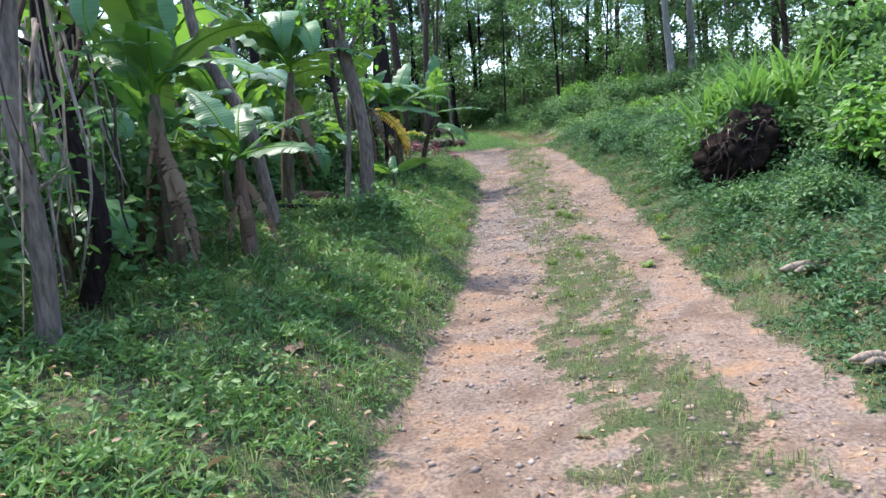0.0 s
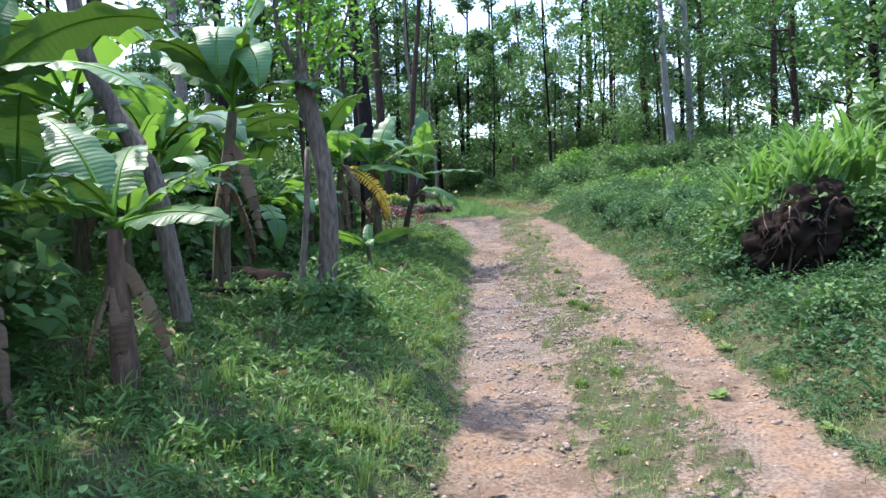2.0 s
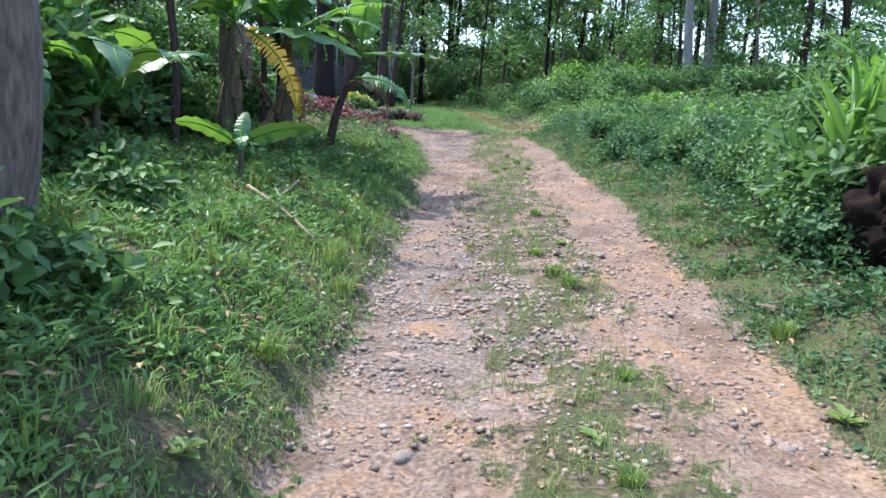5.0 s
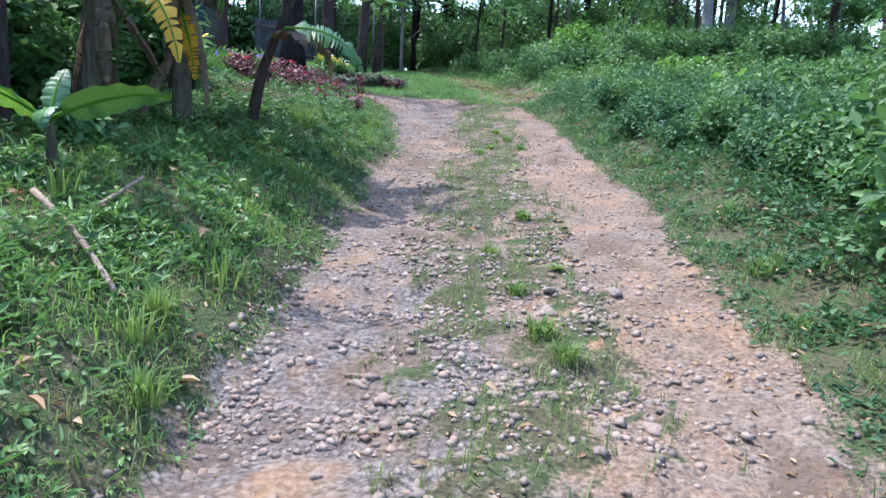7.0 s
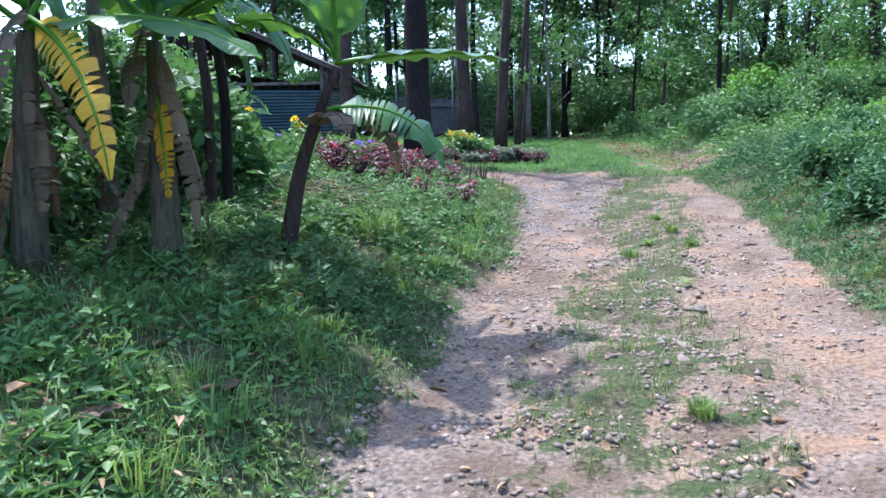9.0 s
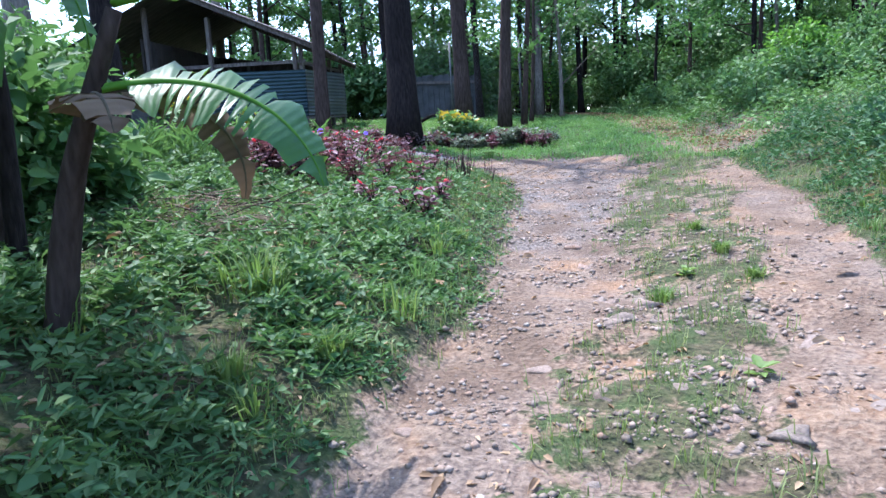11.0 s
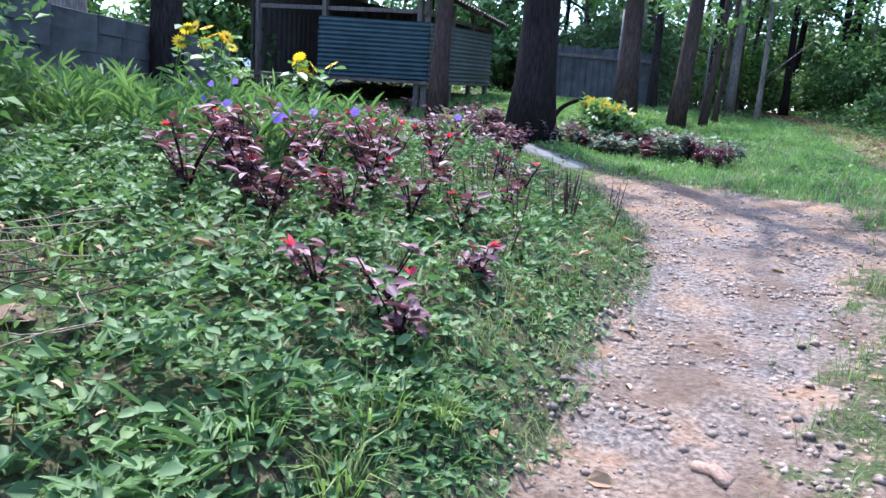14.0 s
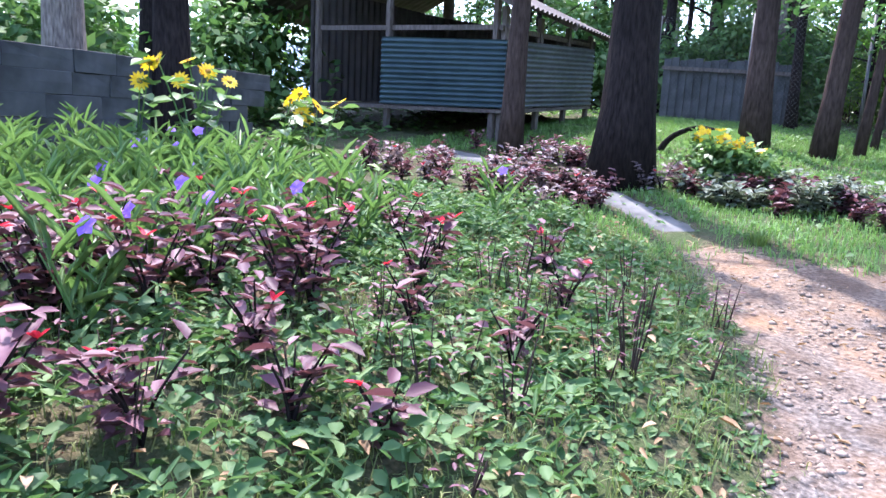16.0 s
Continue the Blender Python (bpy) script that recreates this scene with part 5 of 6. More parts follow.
def shed():
    ob = thing("shed", (0, 0, 0), "raised animal shed of corrugated tin sheets on short posts", "shed")
    A, B, C = np.array([-6.3, 26.8, 0]), np.array([-7.55, 31.5, 0]), np.array([-9.6, 26.0, 0])
    F = np.array([-8.3, 26.32, 0])
    D = B + C - A
    up = lambda p, z: (p[0], p[1], z)
    zf = lambda p, base: base + 0.055 * (p[1] - 26.8)
    part("side_panel", mesh_from("side_panel", *corrugated(up(A, 2.62), up(B, 2.86), up(B, 3.95), up(A, 3.56), 13, True), TIN_GREY), ob, "grey corrugated tin panel")
    part("front_panel", mesh_from("front_panel", *corrugated(up(F, 2.62), up(A, 2.62), up(A, 3.56), up(F, 3.62), 13, True), TIN_BLUE), ob, "dark blue-green corrugated tin panel")
    part("back_panel", mesh_from("back_panel", *corrugated(up(B, 2.86), up(D, 2.86), up(D, 4.6), up(B, 4.1), 24, False), TIN_RUST), ob)
    part("far_panel", mesh_from("far_panel", *corrugated(up(D, 2.8), up(C, 2.62), up(C, 4.4), up(D, 4.6), 24, False), TIN_RUST), ob)
    part("floor_deck", mesh_from("floor_deck", np.array([up(A, 2.6), up(B, 2.84), up(D, 2.84), up(C, 2.6), up(A, 2.55), up(B, 2.79), up(D, 2.79), up(C, 2.55)]), [[0, 1, 2, 3], [7, 6, 5, 4], [0, 4, 5, 1], [1, 5, 6, 2], [2, 6, 7, 3], [3, 7, 4, 0]], TIMBER, False), ob)
    n1, n2 = (B - A) / np.linalg.norm(B - A), (C - A) / np.linalg.norm(C - A)
    e = A - n1 * 0.35 - n2 * 0.3
    w = B + n1 * 0.35 - n2 * 0.3
    r1, r2 = e + n2 * 2.9, w + n2 * 2.9
    roof = part("roof", mesh_from("roof", *corrugated(up(e, 4.0), up(w, 4.18), up(r2, 5.5), up(r1, 5.32), 26, False, 0.02), TIN_RUST), ob, "dark rusty tin roof")
    s1, s2 = e + n2 * 5.6, w + n2 * 5.6
    part("roof_slope", mesh_from("roof_slope", *corrugated(up(s2, 4.2), up(s1, 4.05), up(r1, 5.32), up(r2, 5.5), 26, False, 0.02), TIN_RUST), ob)
    for t in np.linspace(0.02, 0.98, 4):
        p = A + (B - A) * t + n2 * 0.08
        part("post", mesh_from("post", *beam(up(p, float(height(p[0], p[1])) - 0.1), up(p, 4.02 + 0.17 * t), 0.08, 0.08), TIMBER, False), ob)
    for t in (0.06, 0.58, 0.97):
        p = A + (C - A) * t + n1 * 0.08
        part("post", mesh_from("post", *beam(up(p, float(height(p[0], p[1])) - 0.1), up(p, 4.1 + 1.1 * min(t, 0.85)), 0.08, 0.08), TIMBER, False), ob)
    for z, t0 in ((3.72, 0.03),):
        part("rail", mesh_from("rail", *beam(up(A + n2 * 0.1, z), up(B + n2 * 0.1, z + 0.3), 0.05, 0.07), TIMBER, False), ob)
        part("rail", mesh_from("rail", *beam(up(A + n1 * 0.1, z + 0.02), up(C + n1 * 0.1, z + 0.05), 0.05, 0.07), TIMBER, False), ob)
    part("rafter", mesh_from("rafter", *beam(up(e + n1 * 0.1, 3.95), up(r1 + n1 * 0.1, 5.26), 0.07, 0.1), TIMBER, False), ob)
    part("rafter", mesh_from("rafter", *beam(up((e + w) / 2, 4.03), up((r1 + r2) / 2, 5.34), 0.07, 0.1), TIMBER, False), ob)
    part("rafter", mesh_from("rafter", *beam(up(w - n1 * 0.1, 4.12), up(r2 - n1 * 0.1, 5.44), 0.07, 0.1), TIMBER, False), ob)


shed()


def low_wall():
    """A rough block wall behind the flower bed."""
    ob = thing("garden_wall", (0, 0, 0), "low dark mossy wall of concrete blocks", "wall")
    a, b = np.array([-5.9, 18.2]), np.array([-8.0, 23.6])
    d = (b - a) / np.linalg.norm(b - a)
    nrm = np.array([d[1], -d[0]])
    L = float(np.linalg.norm(b - a))
    g = np.random.default_rng(4)
    base = 1.75
    for course in range(5):
        x = -0.2 * (course % 2)
        while x < L:
            w = g.uniform(0.3, 0.8)
            p = a + d * (x + w / 2)
            z = base + 0.2 * course + 0.22 + g.uniform(-0.006, 0.006)
            bm = bmesh.new()
            bmesh.ops.create_cube(bm, size=1)
            bmesh.ops.scale(bm, vec=(w - 0.001, 0.2, 0.2), verts=bm.verts)
            bmesh.ops.bevel(bm, geom=bm.edges[:], offset=0.004, segments=1, affect="EDGES")
            bmesh.ops.subdivide_edges(bm, edges=bm.edges[:], cuts=1, use_grid_fill=True)
            off = Vector((course * 3.3, x * 2.7, 1.0))
            for q in bm.verts:
                q.co.y += 0.02 * noise.noise(q.co * 5 + off)
            me = bpy.data.meshes.new("block")
            bm.to_mesh(me)
            bm.free()
            me.materials.append(BLOCK)
            o = part("block", me, ob)
            o.matrix_basis = pose(float(p[0]), float(p[1]), float(z), 0, 0, math.degrees(math.atan2(d[1], d[0])) + g.uniform(-1, 1))
            x += w


low_wall()


def big_trunk(x, y, tall, r, lean, bark, seed, label, z=None):
    wood_tree(x, y, tall, r, bark, seed, lean=lean, first=0.75, leafy=220, size=0.2, spread=2.0, label=label, z=z, group="garden trees")


big_trunk(-3.76, 25.5, 11, 0.285, (-0.15, 0.2), BARK_DARK, 1001, "thick dark-barked tree beside the flower bed")
big_trunk(-2.8, 29.7, 12, 0.14, (0.9, 0), BARK_BROWN, 1002, "brown leaning tree at the end of the garden")
big_trunk(-3.75, 29.7, 12, 0.19, (0.0, 0), BARK_BROWN, 1003, "brown tree standing by the wire fence")
big_trunk(-5.65, 26.1, 10, 0.14, (0.25, 0), BARK_BROWN, 1004, "reddish tree trunk before the shed")
big_trunk(-2.45, 30.3, 11, 0.07, (1.1, 0), BARK_BROWN, 1005, "slim brown tree beside the brown one")
for i, (tx, ty, tall, r) in enumerate([(-7.2, 22.3, 9, 0.2), (-8.1, 21.6, 9, 0.22), (-9.8, 20.2, 9, 0.16), (-11, 31, 11, 0.15), (-8, 36, 11, 0.15), (-5.5, 36.5, 11, 0.13), (-4.4, 34, 11, 0.11), (-3.3, 38, 12, 0.13), (-13, 25, 10, 0.16), (-14, 20, 10, 0.16), (-16, 29, 11, 0.16)]):
    wood_tree(tx, ty, tall, r, [BARK_DARK, BARK_GREY][i % 2], 1010 + i, first=0.74, leafy=24 if i < 3 else 200, size=0.22, spread=2.0, label="grey tree standing behind the garden", group="garden trees")
gg = np.random.default_rng(55)
for i in range(30):
    sx, sy = -5.5 - (i % 15) * 1.1 + float(gg.uniform(-0.4, 0.4)), 35.5 + (i // 15) * 2.5 + float(gg.uniform(-1, 1))
    shrub(sx, sy, float(gg.uniform(1.5, 2.8)), float(gg.uniform(1.6, 2.5)), 1040 + i, SHRUB, "leafy thicket behind the shed", size=0.16, dense=0.55, stems=4)
for i in range(18):
    sx, sy = -10.5 - (i % 6) * 1.6 + float(gg.uniform(-0.4, 0.4)), 19 + (i // 6) * 3.4 + float(gg.uniform(-1, 1))
    shrub(sx, sy, float(gg.uniform(1.4, 2.4)), float(gg.uniform(1.6, 2.4)), 1080 + i, SHRUB_BRIGHT if i % 3 else SHRUB, "sunny bush behind the garden wall", size=0.14, dense=0.6, stems=4)


def dark_hut():
    """The grey plank screen seen behind the wire."""
    ob = thing("plank_screen", (0, 0, 0), "grey weathered plank screen behind the fence", "screen")
    a, b = np.array([-7.2, 34.0]), np.array([-4.6, 34.6])
    n = 16
    for i in range(n):
        p = a + (b - a) * (i + 0.5) / n
        q = (b - a) / n
        z0 = float(height(p[0], p[1])) - 0.05
        w = beam((p[0], p[1], z0), (p[0], p[1], z0 + 1.35 + 0.03 * math.sin(i * 2.1)), float(np.linalg.norm(q)) * 1.0, 0.025)
        o = part("plank", mesh_from("plank", *w, BLOCK, False), ob)
    part("rail", mesh_from("rail", *beam((a[0], a[1] - 0.06, float(height(*a)) + 1.1), (b[0], b[1] - 0.06, float(height(*b)) + 1.1), 0.05, 0.08), TIMBER, False), ob)


dark_hut()
arch = thing("fallen_branch", (-4.4, 28.0, float(height(-4.4, 28.0))), "dark bare branch arching beside the wire fence", "branch")
part("wood", mesh_from("wood", *tube(curve_points([(-0.1, 0, -0.03), (0.1, 0, 0.22), (0.45, 0, 0.36), (0.85, 0.05, 0.3)], 12), np.linspace(0.05, 0.025, 12), 8, 0.08, 3), BARK_DARK), arch)


def wire_fence(a, b, tall):
    ob = thing("wire_fence", (0, 0, 0), "chain-link wire fence on thin posts", "fence")
    a, b = np.array(a, float), np.array(b, float)
    L = float(np.linalg.norm(b - a))
    d = (b - a) / L
    for t in np.linspace(0, L, int(L / 1.8) + 1):
        p = a + d * t
        z = float(height(p[0], p[1]))
        part("post", mesh_from("post", *tube([(p[0], p[1], z - 0.1), (p[0], p[1], z + tall + 0.05)], [0.025, 0.025], 6), WIRE), ob)
    sets, step = [], 0.085
    for sg in (1, -1):
        for s in np.arange(-tall, L + tall, step):
            lo, hi = (0.0, tall)
            t0, t1 = (s, s + tall) if sg > 0 else (s + tall, s)
            u0, u1 = 0.0, 1.0
            for edge in (0, L):
                k = (edge - t0) / (t1 - t0)
                if (t1 > t0) == (edge == 0):
                    u0 = max(u0, k)
                else:
                    u1 = min(u1, k)
            if u1 - u0 < 0.02:
                continue
            pts = []
            for u in (u0, u1):
                p = a + d * (t0 + (t1 - t0) * u)
                pts.append((p[0], p[1], float(height(p[0], p[1])) + 0.03 + tall * u))
            sets.append(tube(pts, [0.0016, 0.0016], 3, cap=False))
    part("netting", mesh_from("netting", *join(sets), WIRE), ob)


wire_fence((-6.4, 31.9), (-2.6, 30.9), 2.0)


def stone_path():
    """A narrow concrete footpath that leaves the track for the shed."""
    line = curve_points(FOOTPATH, 26)
    v, f = [], []
    for i, p in enumerate(line):
        q = line[min(i + 1, 25)] - line[max(i - 1, 0)]
        s = np.array([-q[1], q[0]]) / np.linalg.norm(q)
        for k in (-0.19, -0.17, 0.17, 0.19):
            x, y = p + s * k * (1 + 0.15 * math.sin(i * 1.7))
            v.append((x, y, float(height(x, y)) + (0.014 if abs(k) < 0.18 else -0.08) - 0.05 * max(0.0, 1 - i / 3)))
    for i in range(25):
        for j in range(3):
            f.append([4 * i + j, 4 * i + j + 1, 4 * i + j + 5, 4 * i + j + 4])
    me = mesh_from("garden_path", v, f, PATH)
    tagged(new("garden_path", me), "narrow pale concrete footpath through the garden", "path", kind="structure")


stone_path()


def maroon_plant(x, y, tall, n_leaf, seed, bright, label, name="maroon_plant", size=0.082, mat=None):
    """A branching leafy plant, dark red, with scarlet young leaves on top."""
    g = np.random.default_rng(seed)
    ob = thing(name, (x, y, float(height(x, y)) - 0.02), label, "garden plant", "maroon garden plants")
    tips = []
    k = 5 + seed % 3
    for i in range(k):
        a = g.uniform(0, 2 * np.pi)
        tip = np.array([math.cos(a) * tall * 0.4, math.sin(a) * tall * 0.4, tall * g.uniform(0.7, 1.05)])
        line = curve_points([(0, 0, 0), tip * [0.3, 0.3, 0.5], tip], 7)
        part("stem", mesh_from("stem", *tube(line, np.linspace(0.008, 0.003, 7), 5), BARK_DARK), ob)
        tips.append(line)
    n_leaf = int(n_leaf * 1.5)
    which = g.integers(0, k, n_leaf)
    c = np.array([tips[w][g.integers(2, 7)] for w in which]) + g.normal(0, 0.02, (n_leaf, 3))
    s = size * g.uniform(0.6, 1.3, n_leaf)
    v, f = leaves(c, round_ways(n_leaf, g, (-0.2, 0.7)), np.stack([g.normal(0, 0.3, n_leaf), g.normal(0, 0.3, n_leaf), np.ones(n_leaf)], 1), s, s * 0.5)
    part("foliage", big_mesh("foliage", v, f, mat or MAROON), ob)
    for i in range((bright + seed % 2) // 2):
        p = tips[i % k][-1]
        m = 3
        v, f = leaves(np.tile(p, (m, 1)), round_ways(m, g, (0.3, 1.4)), np.tile([0, 0, 1.0], (m, 1)), 0.055 * g.uniform(0.7, 1.3, m), 0.022)
        part("young_leaves", big_mesh("young_leaves", v, f, SCARLET), ob, "scarlet young leaves")
    return ob


spots = [(-2.25, 19.0, 0.42, 60, 3), (-2.55, 19.15, 0.38, 60, 2), (-2.05, 19.35, 0.36, 50, 2), (-1.24, 19.35, 0.2, 34, 2), (-1.3, 18.65, 0.28, 26, 2), (-1.55, 18.55, 0.26, 22, 2), (-1.1, 18.5, 0.24, 24, 1),
         (-2.95, 19.5, 0.45, 60, 3), (-3.15, 19.75, 0.45, 56, 3), (-2.75, 19.75, 0.4, 44, 2), (-2.6, 20.25, 0.42, 44, 3), (-2.85, 20.6, 0.42, 40, 2), (-3.07, 20.9, 0.44, 44, 3), (-2.3, 19.9, 0.34, 34, 2), (-1.9, 19.75, 0.28, 26, 1),
         (-2.45, 20.9, 0.36, 30, 2), (-2.75, 21.4, 0.36, 34, 2), (-2.2, 20.6, 0.3, 24, 1), (-3.4, 20.3, 0.42, 44, 2), (-1.65, 19.9, 0.24, 18, 1), (-1.75, 20.7, 0.26, 18, 1), (-2.0, 21.5, 0.3, 20, 1), (-3.25, 21.6, 0.38, 40, 2), (-2.45, 22.0, 0.3, 26, 1)]
spots += [(float(a), float(b), 0.45, 52, 2) for a, b in zip(np.random.default_rng(3).uniform(-3.4, -2.35, 7), np.random.default_rng(4).uniform(18.8, 20.4, 7))]
for i, (px, py, ph, pn, pb) in enumerate(spots):
    maroon_plant(px, py, ph, pn, 1100 + i, pb, "dark maroon leafy plant with scarlet tips")
g5 = np.random.default_rng(9)
for i in range(96):
    px, py = float(g5.uniform(-6.2, -3.3)), float(g5.uniform(23.6, 26.2))
    if not off_path(np.array([px]), np.array([py]), 0.3)[0] or math.hypot(px + 3.76, py - 25.5) < 0.4 or math.hypot(px + 5.65, py - 26.1) < 0.25:
        continue
    maroon_plant(px, py, float(g5.uniform(0.22, 0.36)), 46, 1140 + i, 1 if i % 5 == 0 else 0, "low mauve bedding plant under the trees" if i % 2 else "low maroon bedding plant under the trees", size=0.075, mat=MAUVE if i % 2 else MAROON)
for i in range(62):
    px, py = -3.25 + 0.033 * i + float(g5.uniform(-0.2, 0.2)), 25.75 + float(g5.uniform(-0.4, 0.9))
    maroon_plant(px, py, float(g5.uniform(0.18, 0.32)), 60, 1900 + i, 0, "grey-green low plant beside the lawn" if i % 3 else "low maroon bedding plant under the trees", size=0.08, mat=MAROON if i % 3 == 0 else GREY_LEAF, name="bedding_plant")


def strap_clump(x, y, n, tall, seed, flowers, label):
    """Upright narrow leaves in a tuft, some with a violet flower."""
    g = np.random.default_rng(seed)
    ob = thing("violet_flower_plant", (x, y, float(height(x, y)) - 0.02), label, "flower", "violet flower plants")
    stems = 5
    b, w, nn, ll = [], [], [], []
    for i in range(stems):
        a = g.uniform(0, 2 * np.pi)
        top = np.array([math.cos(a) * 0.12, math.sin(a) * 0.12, tall * g.uniform(0.7, 1.0)])
        line = curve_points([(0, 0, 0), top * [0.4, 0.4, 0.5], top], 6)
        part("stem", mesh_from("stem", *tube(line, np.linspace(0.006, 0.003, 6), 4), STRAP), ob)
        for k in range(n // stems):
            u = g.integers(1, 6)
            b.append(line[u])
            aa = g.uniform(0, 2 * np.pi)
            w.append((math.cos(aa), math.sin(aa), g.uniform(0.6, 2.6)))
            nn.append((-math.cos(aa) * 0.5, -math.sin(aa) * 0.5, 1))
            ll.append(tall * g.uniform(0.3, 0.55))
    ll = np.array(ll)
    v, f = leaves(np.array(b), np.array(w), np.array(nn), ll, 0.014 + 0.03 * ll, 0.25, 0.25)
    part("foliage", big_mesh("foliage", v, f, STRAP), ob)
    for i in range(flowers):
        p = np.array([g.normal(0, 0.06), g.normal(0, 0.06), tall * 1.05])
        a = np.arange(5) * 2 * np.pi / 5
        face = unit(np.array([0.4 + g.normal(0, 0.4), -0.8 + g.normal(0, 0.3), 0.6]))
        s1 = unit(np.cross(face, [0, 0, 1.0]))
        ways = np.cos(a)[:, None] * s1 + np.sin(a)[:, None] * np.cross(face, s1) + 0.15 * face
        v, f = leaves(np.tile(p, (5, 1)), ways, np.tile(face, (5, 1)), 0.042, 0.038, 0.1, 0.2)
        part("flower", big_mesh("flower", v, f, PURPLE), ob, "violet five-petalled flower")
    return ob


k = 0
for ix in range(11):
    for iy in range(9):
        px, py = -3.1 - ix * 0.3 + float(g5.uniform(-0.12, 0.12)), 19.1 + iy * 0.36 + float(g5.uniform(-0.14, 0.14))
        if py < 19.6 + 0.3 * (px + 3.4) or px > -3.5 and py > 21.3 or py > 22.1 or px < -5.6 - 0.35 * (py - 18.2):
            continue
        strap_clump(px, py, 40, float(g5.uniform(0.32, 0.5)), 1300 + k, 1 if k % 9 == 2 else 0, "strap-leaved green plant with violet flower" if k % 9 == 2 else "strap-leaved green plant in the flower bed")
        k += 1
for i, (px, py) in enumerate([(-2.85, 19.6), (-2.75, 19.5), (-3.0, 20.15), (-3.35, 20.2), (-3.45, 22.9)]):
    strap_clump(px, py, 26, 0.42, 1440 + i, 1, "strap-leaved green plant with violet flower")


def sunflower(x, y, tall, heads, seed, label):
    """Branching stems with broad leaves and yellow ray flowers."""
    g = np.random.default_rng(seed)
    ob = thing("yellow_daisy_plant", (x, y, float(height(x, y)) - 0.03), label, "flower", "yellow daisy plants")
    b, w = [], []
    tops = []
    for i in range(heads):
        a = g.uniform(0, 2 * np.pi)
        top = np.array([math.cos(a) * tall * 0.25, math.sin(a) * tall * 0.25, tall * g.uniform(0.8, 1.05)])
        line = curve_points([(0, 0, 0), top * [0.3, 0.3, 0.5], top], 8)
        part("stem", mesh_from("stem", *tube(line, np.linspace(0.011, 0.005, 8), 5), STRAP), ob)
        tops.append(top)
        for u in (1, 2, 2, 3, 3, 4, 4, 5, 5, 6, 6, 7):
            b.append(line[u] + g.normal(0, 0.02, 3))
            w.append(round_ways(1, g, (-0.3, 0.5))[0])
    n = len(b)
    s = g.uniform(0.1, 0.19, n)
    v, f = leaves(np.array(b), np.array(w), np.stack([g.normal(0, 0.3, n), g.normal(0, 0.3, n), np.ones(n)], 1), s, s * 0.75)
    part("foliage", big_mesh("foliage", v, f, STRAP), ob)
    for top in tops:
        face = unit(np.array([0.4 + g.normal(0, 0.6), -0.4 + g.normal(0, 0.6), 0.6]))
        s1 = unit(np.cross(face, [0, 0, 1.0]))
        s2 = np.cross(face, s1)
        m = 13
        a = np.arange(m) * 2 * np.pi / m
        ways = np.cos(a)[:, None] * s1 + np.sin(a)[:, None] * s2 + 0.12 * face
        v, f = leaves(np.tile(top, (m, 1)) + ways * 0.018, ways, np.tile(face, (m, 1)), 0.062, 0.026, 0.1, 0.1)
        fl = part("flower", big_mesh("flower", v, f, YELLOW), ob, "bright yellow ray flower")
        part("centre", mesh_from("centre", *tube([top - face * 0.004, top + face * 0.008, top + face * 0.014], [0.016, 0.016, 0.009], 10), DAISY_EYE), fl)
    return ob


for i, (px, py, ph, pn) in enumerate([(-5.35, 21.45, 1.0, 4), (-5.0, 21.95, 0.85, 3), (-5.75, 21.2, 0.9, 2), (-4.7, 22.1, 0.8, 3), (-5.9, 21.9, 1.1, 3)]):
    sunflower(px, py, ph, pn, 1460 + i, "tall yellow daisy plant before the wall")
for i, (px, py, ph, pn) in enumerate([(-3.0, 26.2, 0.62, 7), (-2.75, 26.35, 0.55, 6), (-3.2, 26.5, 0.6, 5)]):
    sunflower(px, py, ph, pn, 1470 + i, "bushy clump of yellow daisies on the lawn")
    shrub(px, py, 0.42, 0.6, 1480 + i, STRAP, "bushy green growth round the daisies", size=0.06, dense=2.0)


def dead_stems(x, y, tall, n, seed, label):
    g = np.random.default_rng(seed)
    ob = thing("bare_stems", (x, y, float(height(x, y)) - 0.02), label, "garden plant", "bare garden stems")
    for i in range(n):
        a = g.uniform(0, 2 * np.pi)
        top = np.array([math.cos(a) * 0.07, math.sin(a) * 0.07, tall * g.uniform(0.6, 1.05)])
        part("stem", mesh_from("stem", *tube(curve_points([(math.cos(a) * 0.02, math.sin(a) * 0.02, 0), top * [0.6, 0.6, 0.5], top], 6), np.linspace(0.005, 0.002, 6), 4), BARK_BROWN), ob)
    m = 16
    v, f = leaves(g.normal(0, 0.05, (m, 3)) + [0, 0, tall * 0.6], round_ways(m, g, (0, 0.8)), np.tile([0, 0, 1.0], (m, 1)), 0.035, 0.014)
    part("dry_leaves", big_mesh("dry_leaves", v, f, MAROON), ob)


for i, (px, py, ph, pn) in enumerate([(-1.45, 21.1, 0.42, 11), (-1.5, 20.35, 0.3, 5), (-1.75, 20.2, 0.3, 4), (-1.9, 20.95, 0.34, 5), (-2.0, 22.2, 0.32, 5), (-1.75, 21.9, 0.3, 4), (-2.25, 21.4, 0.32, 4), (-2.6, 22.4, 0.3, 4), (-1.35, 19.9, 0.22, 4), (-1.65, 21.5, 0.28, 4)]):
    dead_stems(px, py, ph, pn, 1500 + i, "clump of thin bare purple-brown stems")

for i in range(26):
    dead_stems(float(gg.uniform(-2.6, -1.2)), float(gg.uniform(18.9, 22.3)), float(gg.uniform(0.16, 0.34)), 3, 1530 + i, "thin bare purple-brown stems among the weeds")


